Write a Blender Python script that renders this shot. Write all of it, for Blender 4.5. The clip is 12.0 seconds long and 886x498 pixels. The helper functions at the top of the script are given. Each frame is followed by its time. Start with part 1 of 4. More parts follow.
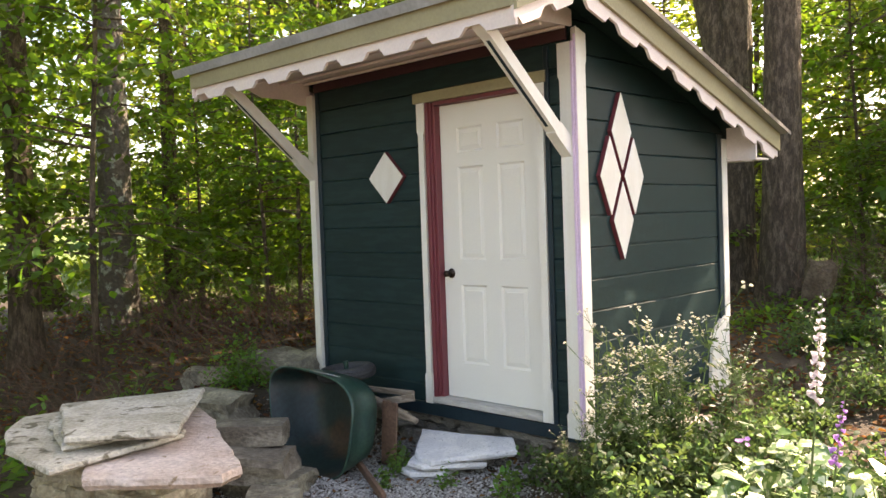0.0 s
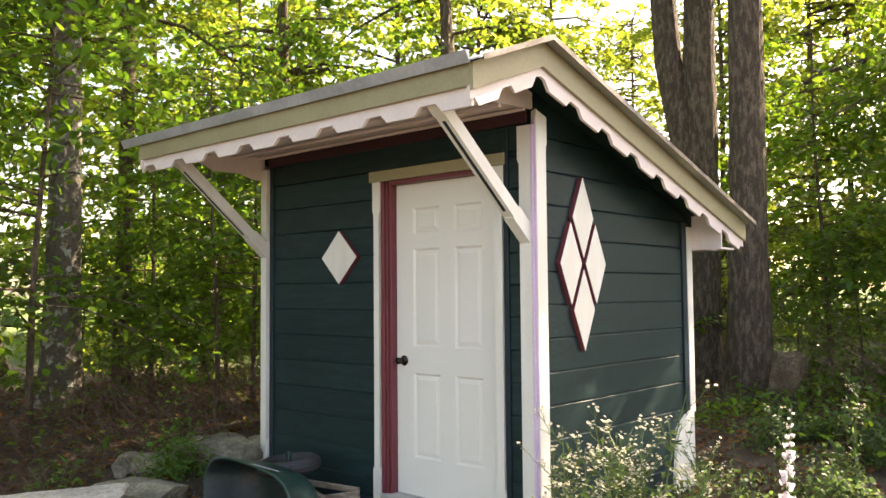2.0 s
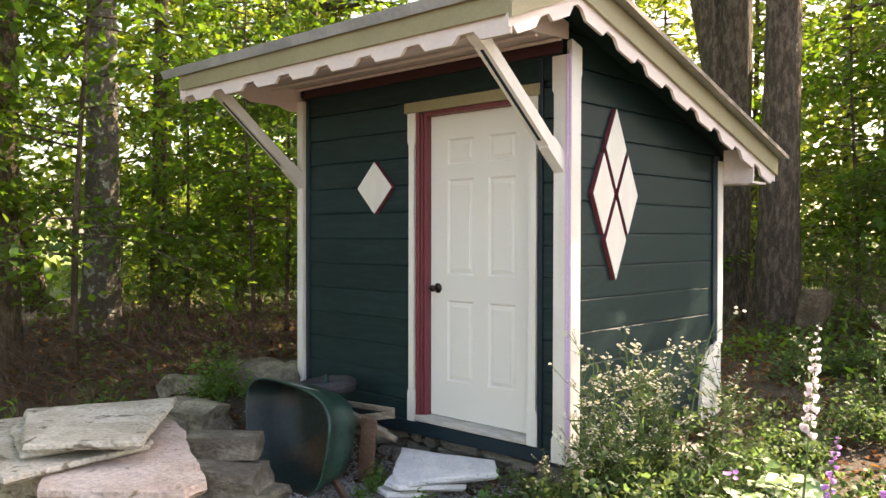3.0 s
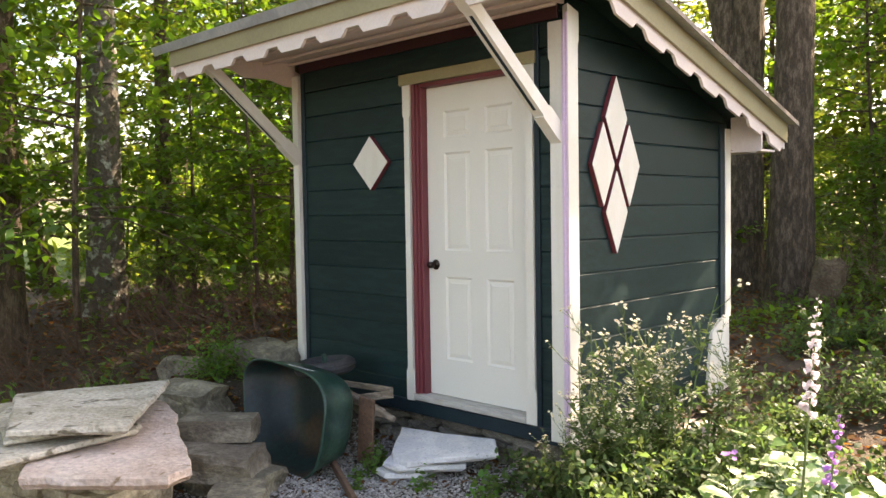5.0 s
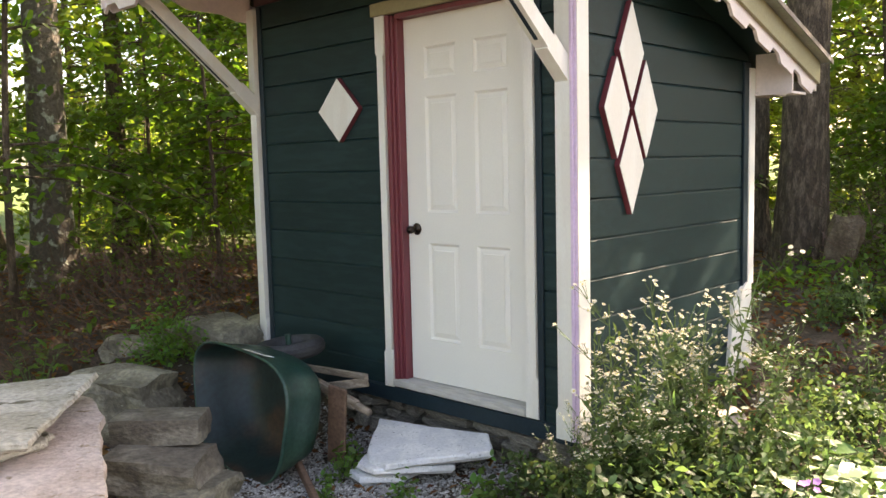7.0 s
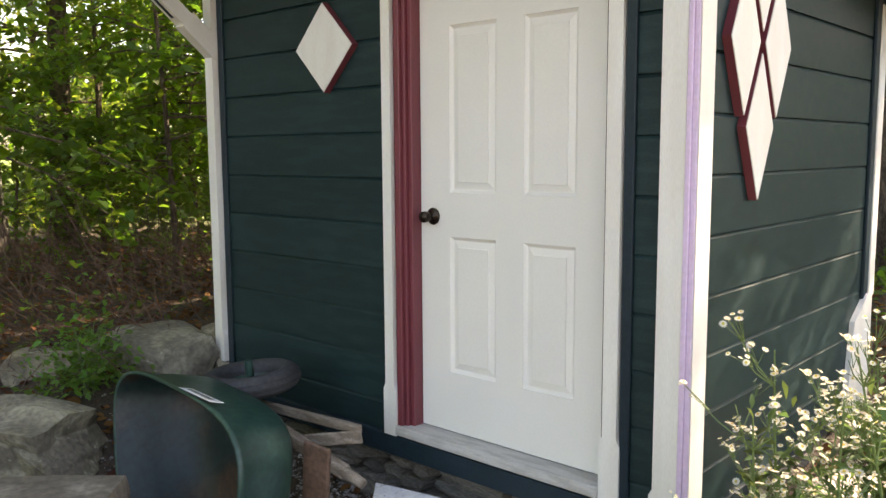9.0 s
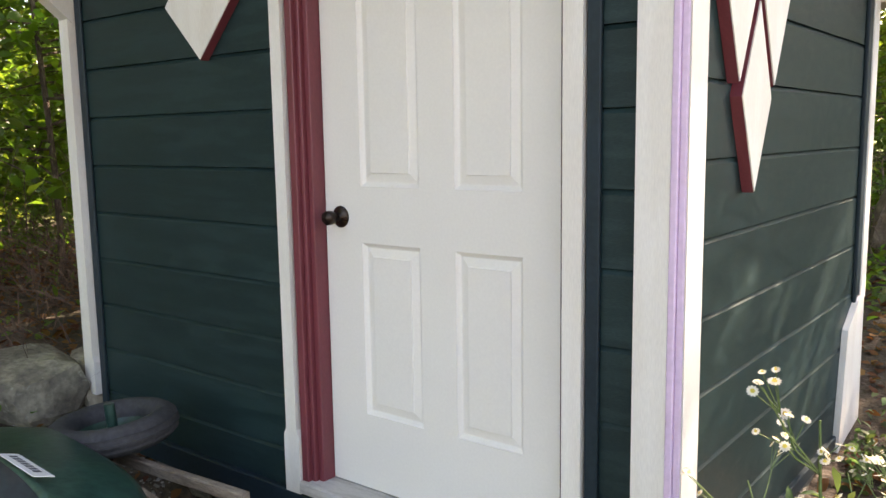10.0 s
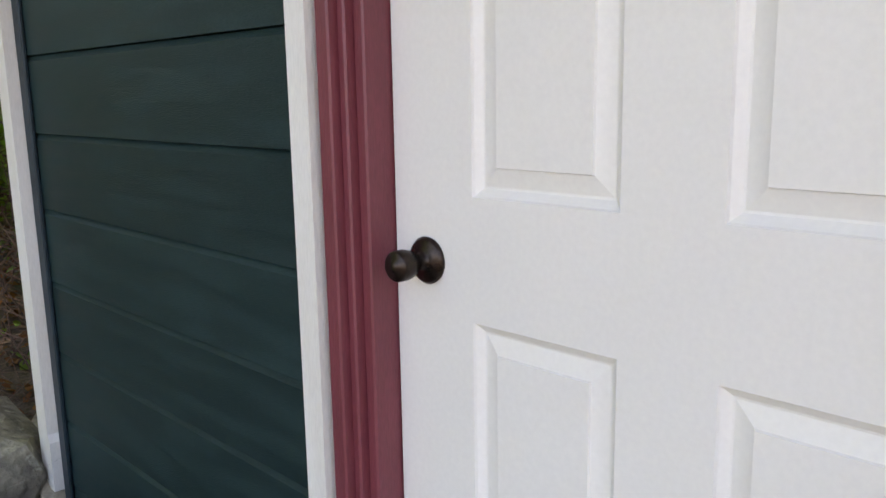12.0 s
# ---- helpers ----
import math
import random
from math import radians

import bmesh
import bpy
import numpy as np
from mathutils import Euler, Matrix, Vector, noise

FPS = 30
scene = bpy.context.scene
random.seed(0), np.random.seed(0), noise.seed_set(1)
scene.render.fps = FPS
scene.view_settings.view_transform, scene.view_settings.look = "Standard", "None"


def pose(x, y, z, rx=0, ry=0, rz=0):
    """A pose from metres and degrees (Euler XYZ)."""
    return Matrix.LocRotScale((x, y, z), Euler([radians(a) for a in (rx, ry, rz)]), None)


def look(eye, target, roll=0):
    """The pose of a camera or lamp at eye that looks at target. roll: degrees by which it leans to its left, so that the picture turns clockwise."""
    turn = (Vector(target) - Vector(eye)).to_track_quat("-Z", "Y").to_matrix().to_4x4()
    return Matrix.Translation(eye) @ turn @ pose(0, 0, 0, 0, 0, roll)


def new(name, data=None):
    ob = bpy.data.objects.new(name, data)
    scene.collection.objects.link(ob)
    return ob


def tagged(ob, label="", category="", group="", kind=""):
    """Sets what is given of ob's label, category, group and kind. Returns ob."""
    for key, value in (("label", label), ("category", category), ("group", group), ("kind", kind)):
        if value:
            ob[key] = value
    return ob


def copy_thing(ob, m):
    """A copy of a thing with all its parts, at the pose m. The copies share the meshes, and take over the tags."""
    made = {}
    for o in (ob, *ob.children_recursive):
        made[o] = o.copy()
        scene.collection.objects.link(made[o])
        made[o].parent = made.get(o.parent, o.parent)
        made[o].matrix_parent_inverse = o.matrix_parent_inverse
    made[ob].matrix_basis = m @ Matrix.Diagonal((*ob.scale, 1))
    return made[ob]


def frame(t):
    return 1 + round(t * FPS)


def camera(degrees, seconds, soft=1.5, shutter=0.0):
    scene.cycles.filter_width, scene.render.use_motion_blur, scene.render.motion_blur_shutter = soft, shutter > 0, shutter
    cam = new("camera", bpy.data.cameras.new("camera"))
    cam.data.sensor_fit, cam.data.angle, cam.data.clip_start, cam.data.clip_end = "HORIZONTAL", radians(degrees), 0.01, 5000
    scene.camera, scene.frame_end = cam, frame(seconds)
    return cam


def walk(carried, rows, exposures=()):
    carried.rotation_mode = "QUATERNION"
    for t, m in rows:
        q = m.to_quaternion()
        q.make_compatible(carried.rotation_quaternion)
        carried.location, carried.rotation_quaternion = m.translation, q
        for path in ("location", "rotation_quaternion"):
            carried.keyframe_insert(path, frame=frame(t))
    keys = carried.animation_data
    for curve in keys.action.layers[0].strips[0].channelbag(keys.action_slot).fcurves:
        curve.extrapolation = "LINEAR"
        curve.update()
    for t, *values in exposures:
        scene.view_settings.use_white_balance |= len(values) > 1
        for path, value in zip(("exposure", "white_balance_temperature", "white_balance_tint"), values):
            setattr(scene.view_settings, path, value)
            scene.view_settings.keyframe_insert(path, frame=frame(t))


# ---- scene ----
cam = camera(56.4, 12.0)
PATH = [
    (0, (4.065, -4.218, 1.252), (2.676, -2.781, 1.18), -2.0),
    (0.5, (4.012, -4.089, 1.264), (2.669, -2.608, 1.21), -3.8),
    (1, (3.995, -3.96, 1.297), (2.67, -2.462, 1.317), -2.7),
    (1.5, (3.966, -3.93, 1.318), (2.633, -2.442, 1.41), -1.6),
    (2, (3.966, -3.949, 1.321), (2.632, -2.463, 1.426), -0.5),
    (2.5, (3.986, -4.002, 1.284), (2.635, -2.528, 1.336), 0.3),
    (3, (4.001, -4.075, 1.234), (2.62, -2.628, 1.2), 0.1),
    (3.2, (4.025, -4.098, 1.207), (2.639, -2.658, 1.15), -0.0),
    (4.8, (4.022, -3.948, 1.223), (2.626, -2.519, 1.115), -1.2),
    (5, (3.999, -3.884, 1.228), (2.59, -2.468, 1.136), -0.9),
    (5.5, (3.917, -3.768, 1.2), (2.488, -2.373, 1.107), -1.2),
    (6, (3.695, -3.658, 1.222), (2.295, -2.235, 1.093), -1.4),
    (6.5, (3.55, -3.549, 1.237), (2.188, -2.094, 1.074), -1.6),
    (7, (3.413, -3.309, 1.215), (2.041, -1.866, 1.019), -1.4),
    (7.5, (3.225, -3.08, 1.221), (1.842, -1.649, 1.023), -1.3),
    (7.7, (3.097, -3.008, 1.217), (1.718, -1.575, 1.009), -1.1),
    (9.3, (2.198, -2.264, 1.121), (0.872, -0.787, 0.878), -0.6),
    (9.5, (2.129, -2.156, 1.146), (0.825, -0.662, 0.888), -1.3),
    (10, (1.914, -1.822, 1.117), (0.684, -0.268, 0.845), -0.9),
    (10.5, (1.692, -1.53, 1.116), (0.47, 0.023, 0.804), -0.4),
    (11, (1.41, -1.312, 1.124), (0.198, 0.248, 0.815), -0.6),
    (11.5, (1.195, -0.985, 1.08), (-0.154, 0.465, 0.8), 0.5),
    (12, (0.899, -0.783, 1.107), (-0.505, 0.591, 0.733), -1.0),
]
EXPOSURES = [(0, 2.18, 8700, 19), (7.5, 2.20, 8700, 19), (9.3, 2.34, 8700, 20), (10.5, 2.42, 8300, 22), (11.5, 2.44, 8300, 23), (12, 2.52, 8000, 25)]
walk(cam, [(t, look(eye, target, roll)) for t, eye, target, roll in PATH], EXPOSURES)

# ---- light ----
SUN_ELEV, SUN_AZ = radians(42), math.atan2(0.96, 0.27)   # azimuth counter-clockwise from +x
world = bpy.data.worlds.new("sky")
scene.world = world
world.use_nodes = True
wn = world.node_tree.nodes
sky = wn.new("ShaderNodeTexSky")
sky.sky_type, sky.sun_disc, sky.sun_elevation = "NISHITA", False, SUN_ELEV
sky.sun_rotation = math.pi / 2 - SUN_AZ
sky.air_density, sky.dust_density = 1.0, 2.0
world.node_tree.links.new(sky.outputs[0], wn["Background"].inputs[0])
wn["Background"].inputs[1].default_value = 0.15
sun_data = bpy.data.lights.new("sun", "SUN")
sun_data.energy, sun_data.angle, sun_data.color = 5.0, radians(0.5), (1.0, 0.94, 0.84)
sun = new("sun", sun_data)
to_sun = Vector((math.cos(SUN_AZ) * math.cos(SUN_ELEV), math.sin(SUN_AZ) * math.cos(SUN_ELEV), math.sin(SUN_ELEV)))
sun.matrix_world = look(to_sun * 30, (0, 0, 0))


# ---- materials ----
def mat(name, color, rough=0.7, vary=0.15, scale=6.0, fine=80.0, bump=0.2, metal=0.0, spec=0.5, second=None, mix=(0.45, 0.6),
        stretch=(1, 1, 1), island=False, random_value=0.0, coat=0.0, depth=0.004, flecks=None, fleck_scale=14.0, fleck_at=0.60):
    """Painted or raw surface: a coarse stain, a fine grain, and a bump."""
    m = bpy.data.materials.new(name)
    m.use_nodes = True
    nt = m.node_tree
    n, l = nt.nodes, nt.links
    bsdf = n["Principled BSDF"]
    tc = n.new("ShaderNodeTexCoord")
    mp = n.new("ShaderNodeMapping")
    mp.inputs["Scale"].default_value = stretch
    l.new(tc.outputs["Object"], mp.inputs[0])
    coarse, grain = n.new("ShaderNodeTexNoise"), n.new("ShaderNodeTexNoise")
    coarse.inputs["Scale"].default_value, coarse.inputs["Detail"].default_value = scale, 5
    grain.inputs["Scale"].default_value, grain.inputs["Detail"].default_value = fine, 4
    for t in (coarse, grain):
        l.new(mp.outputs[0], t.inputs["Vector"])
    ramp = n.new("ShaderNodeValToRGB")
    ramp.color_ramp.elements[0].position, ramp.color_ramp.elements[1].position = mix
    ramp.color_ramp.elements[0].color = (*color, 1)
    b = second or tuple(min(1, c * (1 + vary)) for c in color)
    ramp.color_ramp.elements[1].color = (*b, 1)
    l.new(coarse.outputs[0], ramp.inputs[0])
    hsv = n.new("ShaderNodeHueSaturation")
    base = ramp.outputs[0]
    if flecks:
        fl = n.new("ShaderNodeTexNoise")
        fl.inputs["Scale"].default_value, fl.inputs["Detail"].default_value, fl.inputs["Distortion"].default_value = fleck_scale, 7, 1.2
        l.new(mp.outputs[0], fl.inputs["Vector"])
        cut = n.new("ShaderNodeMapRange")
        cut.inputs["From Min"].default_value, cut.inputs["From Max"].default_value = fleck_at, fleck_at + 0.07
        l.new(fl.outputs[0], cut.inputs["Value"])
        mx = n.new("ShaderNodeMix")
        mx.data_type = "RGBA"
        mx.inputs["B"].default_value = (*flecks, 1)
        l.new(cut.outputs[0], mx.inputs["Factor"])
        l.new(base, mx.inputs["A"])
        base = mx.outputs["Result"]
    l.new(base, hsv.inputs["Color"])
    val = n.new("ShaderNodeMapRange")
    val.inputs["From Min"].default_value, val.inputs["From Max"].default_value = 0.3, 0.7
    val.inputs["To Min"].default_value, val.inputs["To Max"].default_value = 1 - vary, 1 + vary
    l.new(grain.outputs[0], val.inputs["Value"])
    last = val.outputs[0]
    if random_value:
        src = n.new("ShaderNodeNewGeometry").outputs["Random Per Island"] if island else n.new("ShaderNodeObjectInfo").outputs["Random"]
        r = n.new("ShaderNodeMapRange")
        r.inputs["To Min"].default_value, r.inputs["To Max"].default_value = 1 - random_value, 1 + random_value
        l.new(src, r.inputs["Value"])
        mul = n.new("ShaderNodeMath")
        mul.operation = "MULTIPLY"
        l.new(last, mul.inputs[0])
        l.new(r.outputs[0], mul.inputs[1])
        last = mul.outputs[0]
    l.new(last, hsv.inputs["Value"])
    l.new(hsv.outputs[0], bsdf.inputs["Base Color"])
    rr = n.new("ShaderNodeMapRange")
    rr.inputs["To Min"].default_value, rr.inputs["To Max"].default_value = max(0.05, rough - 0.12), min(1, rough + 0.12)
    l.new(coarse.outputs[0], rr.inputs["Value"])
    l.new(rr.outputs[0], bsdf.inputs["Roughness"])
    bsdf.inputs["Metallic"].default_value = metal
    bsdf.inputs["Specular IOR Level"].default_value = spec
    bsdf.inputs["Coat Weight"].default_value = coat
    bp = n.new("ShaderNodeBump")
    bp.inputs["Strength"].default_value, bp.inputs["Distance"].default_value = bump, depth
    add = n.new("ShaderNodeMath")
    add.operation = "ADD"
    l.new(coarse.outputs[0], add.inputs[0])
    l.new(grain.outputs[0], add.inputs[1])
    l.new(add.outputs[0], bp.inputs["Height"])
    l.new(bp.outputs[0], bsdf.inputs["Normal"])
    return m


def leaf_mat(name, color, glow, random_value=0.35, rough=0.5):
    """A leaf: matte-glossy top, and light that comes through it."""
    m = bpy.data.materials.new(name)
    m.use_nodes = True
    n, l = m.node_tree.nodes, m.node_tree.links
    bsdf, out = n["Principled BSDF"], n["Material Output"]
    geo = n.new("ShaderNodeNewGeometry")
    r = n.new("ShaderNodeMapRange")
    r.inputs["To Min"].default_value, r.inputs["To Max"].default_value = 1 - random_value, 1 + random_value
    l.new(geo.outputs["Random Per Island"], r.inputs["Value"])
    tr = n.new("ShaderNodeBsdfTranslucent")
    for col, socket in ((color, bsdf.inputs["Base Color"]), (glow, tr.inputs["Color"])):
        h = n.new("ShaderNodeHueSaturation")
        h.inputs["Color"].default_value = (*col, 1)
        l.new(r.outputs[0], h.inputs["Value"])
        hue = n.new("ShaderNodeMapRange")
        hue.inputs["To Min"].default_value, hue.inputs["To Max"].default_value = 0.48, 0.52
        l.new(geo.outputs["Random Per Island"], hue.inputs["Value"])
        l.new(hue.outputs[0], h.inputs["Hue"])
        l.new(h.outputs[0], socket)
    bsdf.inputs["Roughness"].default_value = rough
    bsdf.inputs["Specular IOR Level"].default_value = 0.35
    mix = n.new("ShaderNodeMixShader")
    mix.inputs[0].default_value = 0.5
    l.new(bsdf.outputs[0], mix.inputs[1])
    l.new(tr.outputs[0], mix.inputs[2])
    l.new(mix.outputs[0], out.inputs["Surface"])
    return m


GREEN = mat("dark_green_paint", (0.010, 0.027, 0.028), 0.46, 0.2, 5, 90, 0.25, spec=0.27, flecks=(0.03, 0.05, 0.05), fleck_scale=9, fleck_at=0.72, stretch=(1, 3, 6), random_value=0.12, second=(0.015, 0.037, 0.038))
GREEN_TRIM = mat("blue_green_paint", (0.011, 0.024, 0.032), 0.45, 0.15, 5, 60, 0.15, spec=0.3)
WHITE = mat("cream_white_paint", (0.74, 0.71, 0.64), 0.45, 0.05, 3, 70, 0.25, second=(0.78, 0.76, 0.70), stretch=(4, 4, 0.7))
DOOR = mat("white_door_paint", (0.78, 0.76, 0.70), 0.38, 0.02, 2, 120, 0.06)
TAN = mat("sage_cream_paint", (0.30, 0.265, 0.155), 0.5, 0.08, 3, 60, 0.2)
SCALLOP = mat("pale_pink_paint", (0.74, 0.64, 0.60), 0.55, 0.05, 4, 60, 0.2)
LILAC = mat("lilac_paint", (0.66, 0.50, 0.66), 0.5, 0.06, 4, 60, 0.2)
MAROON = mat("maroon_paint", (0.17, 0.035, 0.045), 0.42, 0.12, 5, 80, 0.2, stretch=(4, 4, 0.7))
# the maroon again, darkened to stand for shade
SHADED_MAROON = mat("shaded_maroon_paint", (0.05, 0.014, 0.017), 0.5, 0.15, 5, 60, 0.2)
METAL = mat("galvanised_roof_metal", (0.40, 0.41, 0.42), 0.4, 0.12, 3, 40, 0.15, metal=0.25, second=(0.50, 0.51, 0.52))
RUSTY_METAL = mat("weathered_roof_edge", (0.15, 0.125, 0.10), 0.6, 0.2, 5, 40, 0.2, second=(0.24, 0.21, 0.18))
BRONZE = mat("dark_bronze", (0.035, 0.025, 0.02), 0.3, 0.25, 30, 150, 0.1, metal=0.8)
SILL = mat("worn_grey_sill", (0.52, 0.50, 0.46), 0.7, 0.12, 8, 60, 0.3, second=(0.42, 0.40, 0.36), stretch=(1, 6, 6))
STONE = mat("grey_fieldstone", (0.17, 0.155, 0.13), 0.85, 0.25, 9, 60, 0.8, second=(0.26, 0.24, 0.20), random_value=0.3, depth=0.012)
GROUND = mat("soil_and_litter", (0.050, 0.034, 0.023), 0.95, 0.4, 1.1, 45, 0.9, second=(0.085, 0.060, 0.038), mix=(0.35, 0.7), depth=0.02, flecks=(0.05, 0.055, 0.022), fleck_scale=1.6, fleck_at=0.62)


def add_meadow(m):
    """Beyond the wood the ground is a grassy meadow."""
    n, l = m.node_tree.nodes, m.node_tree.links
    tc = n.new("ShaderNodeTexCoord")
    ln = n.new("ShaderNodeVectorMath")
    ln.operation = "DOT_PRODUCT"
    ln.inputs[1].default_value = (-0.55, 0.83, 0)
    l.new(tc.outputs["Object"], ln.inputs[0])
    mr = n.new("ShaderNodeMapRange")
    mr.inputs["From Min"].default_value, mr.inputs["From Max"].default_value = 7.5, 10.0
    l.new(ln.outputs["Value"], mr.inputs["Value"])
    mix = n.new("ShaderNodeMix")
    mix.data_type = "RGBA"
    hsv = next(x for x in n if x.bl_idname == "ShaderNodeHueSaturation")
    nz = n.new("ShaderNodeTexNoise")
    nz.inputs["Scale"].default_value = 0.6
    rmp = n.new("ShaderNodeValToRGB")
    rmp.color_ramp.elements[0].color, rmp.color_ramp.elements[1].color = (0.075, 0.13, 0.02, 1), (0.16, 0.21, 0.04, 1)
    l.new(tc.outputs["Object"], nz.inputs["Vector"])
    l.new(nz.outputs[0], rmp.inputs[0])
    l.new(mr.outputs[0], mix.inputs["Factor"])
    l.new(hsv.outputs[0], mix.inputs["A"])
    l.new(rmp.outputs[0], mix.inputs["B"])
    l.new(mix.outputs["Result"], n["Principled BSDF"].inputs["Base Color"])


add_meadow(GROUND)
BARK = mat("grey_brown_bark", (0.075, 0.052, 0.034), 0.95, 0.4, 7, 34, 1.0, second=(0.17, 0.125, 0.085), stretch=(3, 3, 0.9), depth=0.03)
LICHEN_BARK = mat("lichened_bark", (0.12, 0.10, 0.08), 0.95, 0.3, 9, 30, 0.9, second=(0.36, 0.37, 0.31), mix=(0.56, 0.62), depth=0.02)
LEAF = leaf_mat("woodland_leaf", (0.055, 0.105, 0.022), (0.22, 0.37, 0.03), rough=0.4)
# lighter copy of the leaf for the distance, sunlight put into its colours
LEAF_FAR = leaf_mat("sun_brightened_far_leaf", (0.095, 0.145, 0.025), (0.42, 0.50, 0.06))


# ---- building blocks ----
def part(name, bm, material, parent=None, label="", smooth=False):
    """One mesh object from a bmesh, under a thing or a part."""
    bmesh.ops.recalc_face_normals(bm, faces=bm.faces)
    me = bpy.data.meshes.new(name)
    bm.to_mesh(me)
    bm.free()
    me.materials.append(material)
    if smooth:
        me.polygons.foreach_set("use_smooth", [True] * len(me.polygons))
    ob = new(name, me)
    ob.parent = parent
    if label:
        tagged(ob, label)
    return ob


def thing(name, label, category, group="", kind="", at=(0, 0, 0), turn=(0, 0, 0)):
    ob = new(name)
    ob.matrix_world = pose(*at, *turn)
    ob.empty_display_size = 0.1
    return tagged(ob, label, category, group, kind)


def box(x0, x1, y0, y1, z0, z1, bevel=0.0, bm=None, segments=1):
    bm = bm or bmesh.new()
    made = bmesh.ops.create_cube(bm, size=1)["verts"]
    for v in made:
        v.co = Vector((x0 + (v.co.x + 0.5) * (x1 - x0), y0 + (v.co.y + 0.5) * (y1 - y0), z0 + (v.co.z + 0.5) * (z1 - z0)))
    if bevel:
        edges = {e for v in made for e in v.link_edges}
        bmesh.ops.bevel(bm, geom=list(edges), offset=bevel, segments=segments, affect="EDGES", profile=0.7)
    return bm


def prism(outline, axis, a, b, bevel=0.0, bm=None):
    """A flat outline, extruded along an axis from a to b. The outline is in the two other axes, in order x, y, z."""
    bm = bm or bmesh.new()

    def put(p, d):
        return Vector((d, p[0], p[1])) if axis == "x" else Vector((p[0], d, p[1])) if axis == "y" else Vector((p[0], p[1], d))
    v0 = [bm.verts.new(put(p, a)) for p in outline]
    v1 = [bm.verts.new(put(p, b)) for p in outline]
    faces = [bm.faces.new(v0), bm.faces.new(v1[::-1])]
    k = len(outline)
    for i in range(k):
        faces.append(bm.faces.new((v0[i], v1[i], v1[(i + 1) % k], v0[(i + 1) % k])))
    if bevel:
        bmesh.ops.recalc_face_normals(bm, faces=faces)
        bmesh.ops.bevel(bm, geom=list({e for f in faces for e in f.edges}), offset=bevel, segments=1, affect="EDGES")
    return bm


def tube(points, radii, sides=10, bm=None):
    """A tapering tube through points."""
    bm = bm or bmesh.new()
    rings = []
    for i, (p, r) in enumerate(zip(points, radii)):
        p = Vector(p)
        d = (Vector(points[min(i + 1, len(points) - 1)]) - Vector(points[max(i - 1, 0)])).normalized()
        side = d.cross(Vector((0.31, 0.95, 0.05))).normalized()
        up = side.cross(d)
        rings.append([bm.verts.new(p + (side * math.cos(a) + up * math.sin(a)) * r) for a in (2 * math.pi * k / sides for k in range(sides))])
    for a, b in zip(rings, rings[1:]):
        for k in range(sides):
            bm.faces.new((a[k], a[(k + 1) % sides], b[(k + 1) % sides], b[k]))
    bm.faces.new(rings[0][::-1])
    bm.faces.new(rings[-1])
    return bm


def lathe(profile, sides=24, bm=None):
    """A turned shape round z from (radius, height) pairs."""
    bm = bm or bmesh.new()
    rings = [[bm.verts.new((max(r, 1e-4) * math.cos(2 * math.pi * k / sides), max(r, 1e-4) * math.sin(2 * math.pi * k / sides), z)) for k in range(sides)] for r, z in profile]
    for a, b in zip(rings, rings[1:]):
        for k in range(sides):
            bm.faces.new((a[k], a[(k + 1) % sides], b[(k + 1) % sides], b[k]))
    return bm


def smooth_step(a, b, x):
    t = min(1, max(0, (x - a) / (b - a)))
    return t * t * (3 - 2 * t)


def ground_z(x, y):
    z = -0.40 + 0.13 * min(max(y + 0.3, 0), 3.5) + 0.02 * max(y - 3.2, 0)
    z += 0.42 * smooth_step(-0.4, -1.7, x) * smooth_step(-1.7, -0.4, y) * (1 - smooth_step(0, 3.5, y))
    z += 0.03 * noise.noise((x * 0.9, y * 0.9, 0)) + 0.012 * noise.noise((x * 4, y * 4, 3))
    return z


# ---- ground ----
def build_ground():
    bm = bmesh.new()
    xs = sorted({round(v, 3) for v in np.r_[np.linspace(-6, 6, 97), np.linspace(-30, 30, 41), (-400, -150, -70, 70, 150, 400)]})
    ys = sorted({round(v, 3) for v in np.r_[np.linspace(-6, 6, 97), np.linspace(-30, 30, 41), (-400, -150, -70, 70, 150, 400)]})
    grid = [[bm.verts.new((x, y, ground_z(max(-60, min(60, x)), max(-60, min(60, y))))) for y in ys] for x in xs]
    for i in range(len(xs) - 1):
        for j in range(len(ys) - 1):
            bm.faces.new((grid[i][j], grid[i + 1][j], grid[i + 1][j + 1], grid[i][j + 1]))
    ob = part("ground", bm, GROUND, smooth=True)
    tagged(ob, "brown woodland soil with leaf litter and gravel", "ground", kind="structure")


build_ground()

# ---- the shed ----
XL, XR, YF, YB = -1.375, 1.155, -0.045, 1.98      # outer faces of the siding
COURSE0, COURSE = 0.262 - 3 * 0.190, 0.190
EAVE_Y, EAVE_Z, RIDGE_Y, RIDGE_Z, REAR_Y, REAR_Z = -0.924, 2.433, -0.335, 2.662, 2.345, 1.835
RAKE_R, RAKE_L = 1.455, -1.77


def roof_z(y):
    """The underside of the metal roof over y."""
    if y < RIDGE_Y:
        return EAVE_Z + (y - EAVE_Y) * (RIDGE_Z - EAVE_Z) / (RIDGE_Y - EAVE_Y)
    return RIDGE_Z + (y - RIDGE_Y) * (REAR_Z - RIDGE_Z) / (REAR_Y - RIDGE_Y)


shed = thing("garden_shed", "small dark green wooden shed with cream trim and scalloped eaves", "shed", at=(0, 0, 0))
T = 0.022   # board thickness


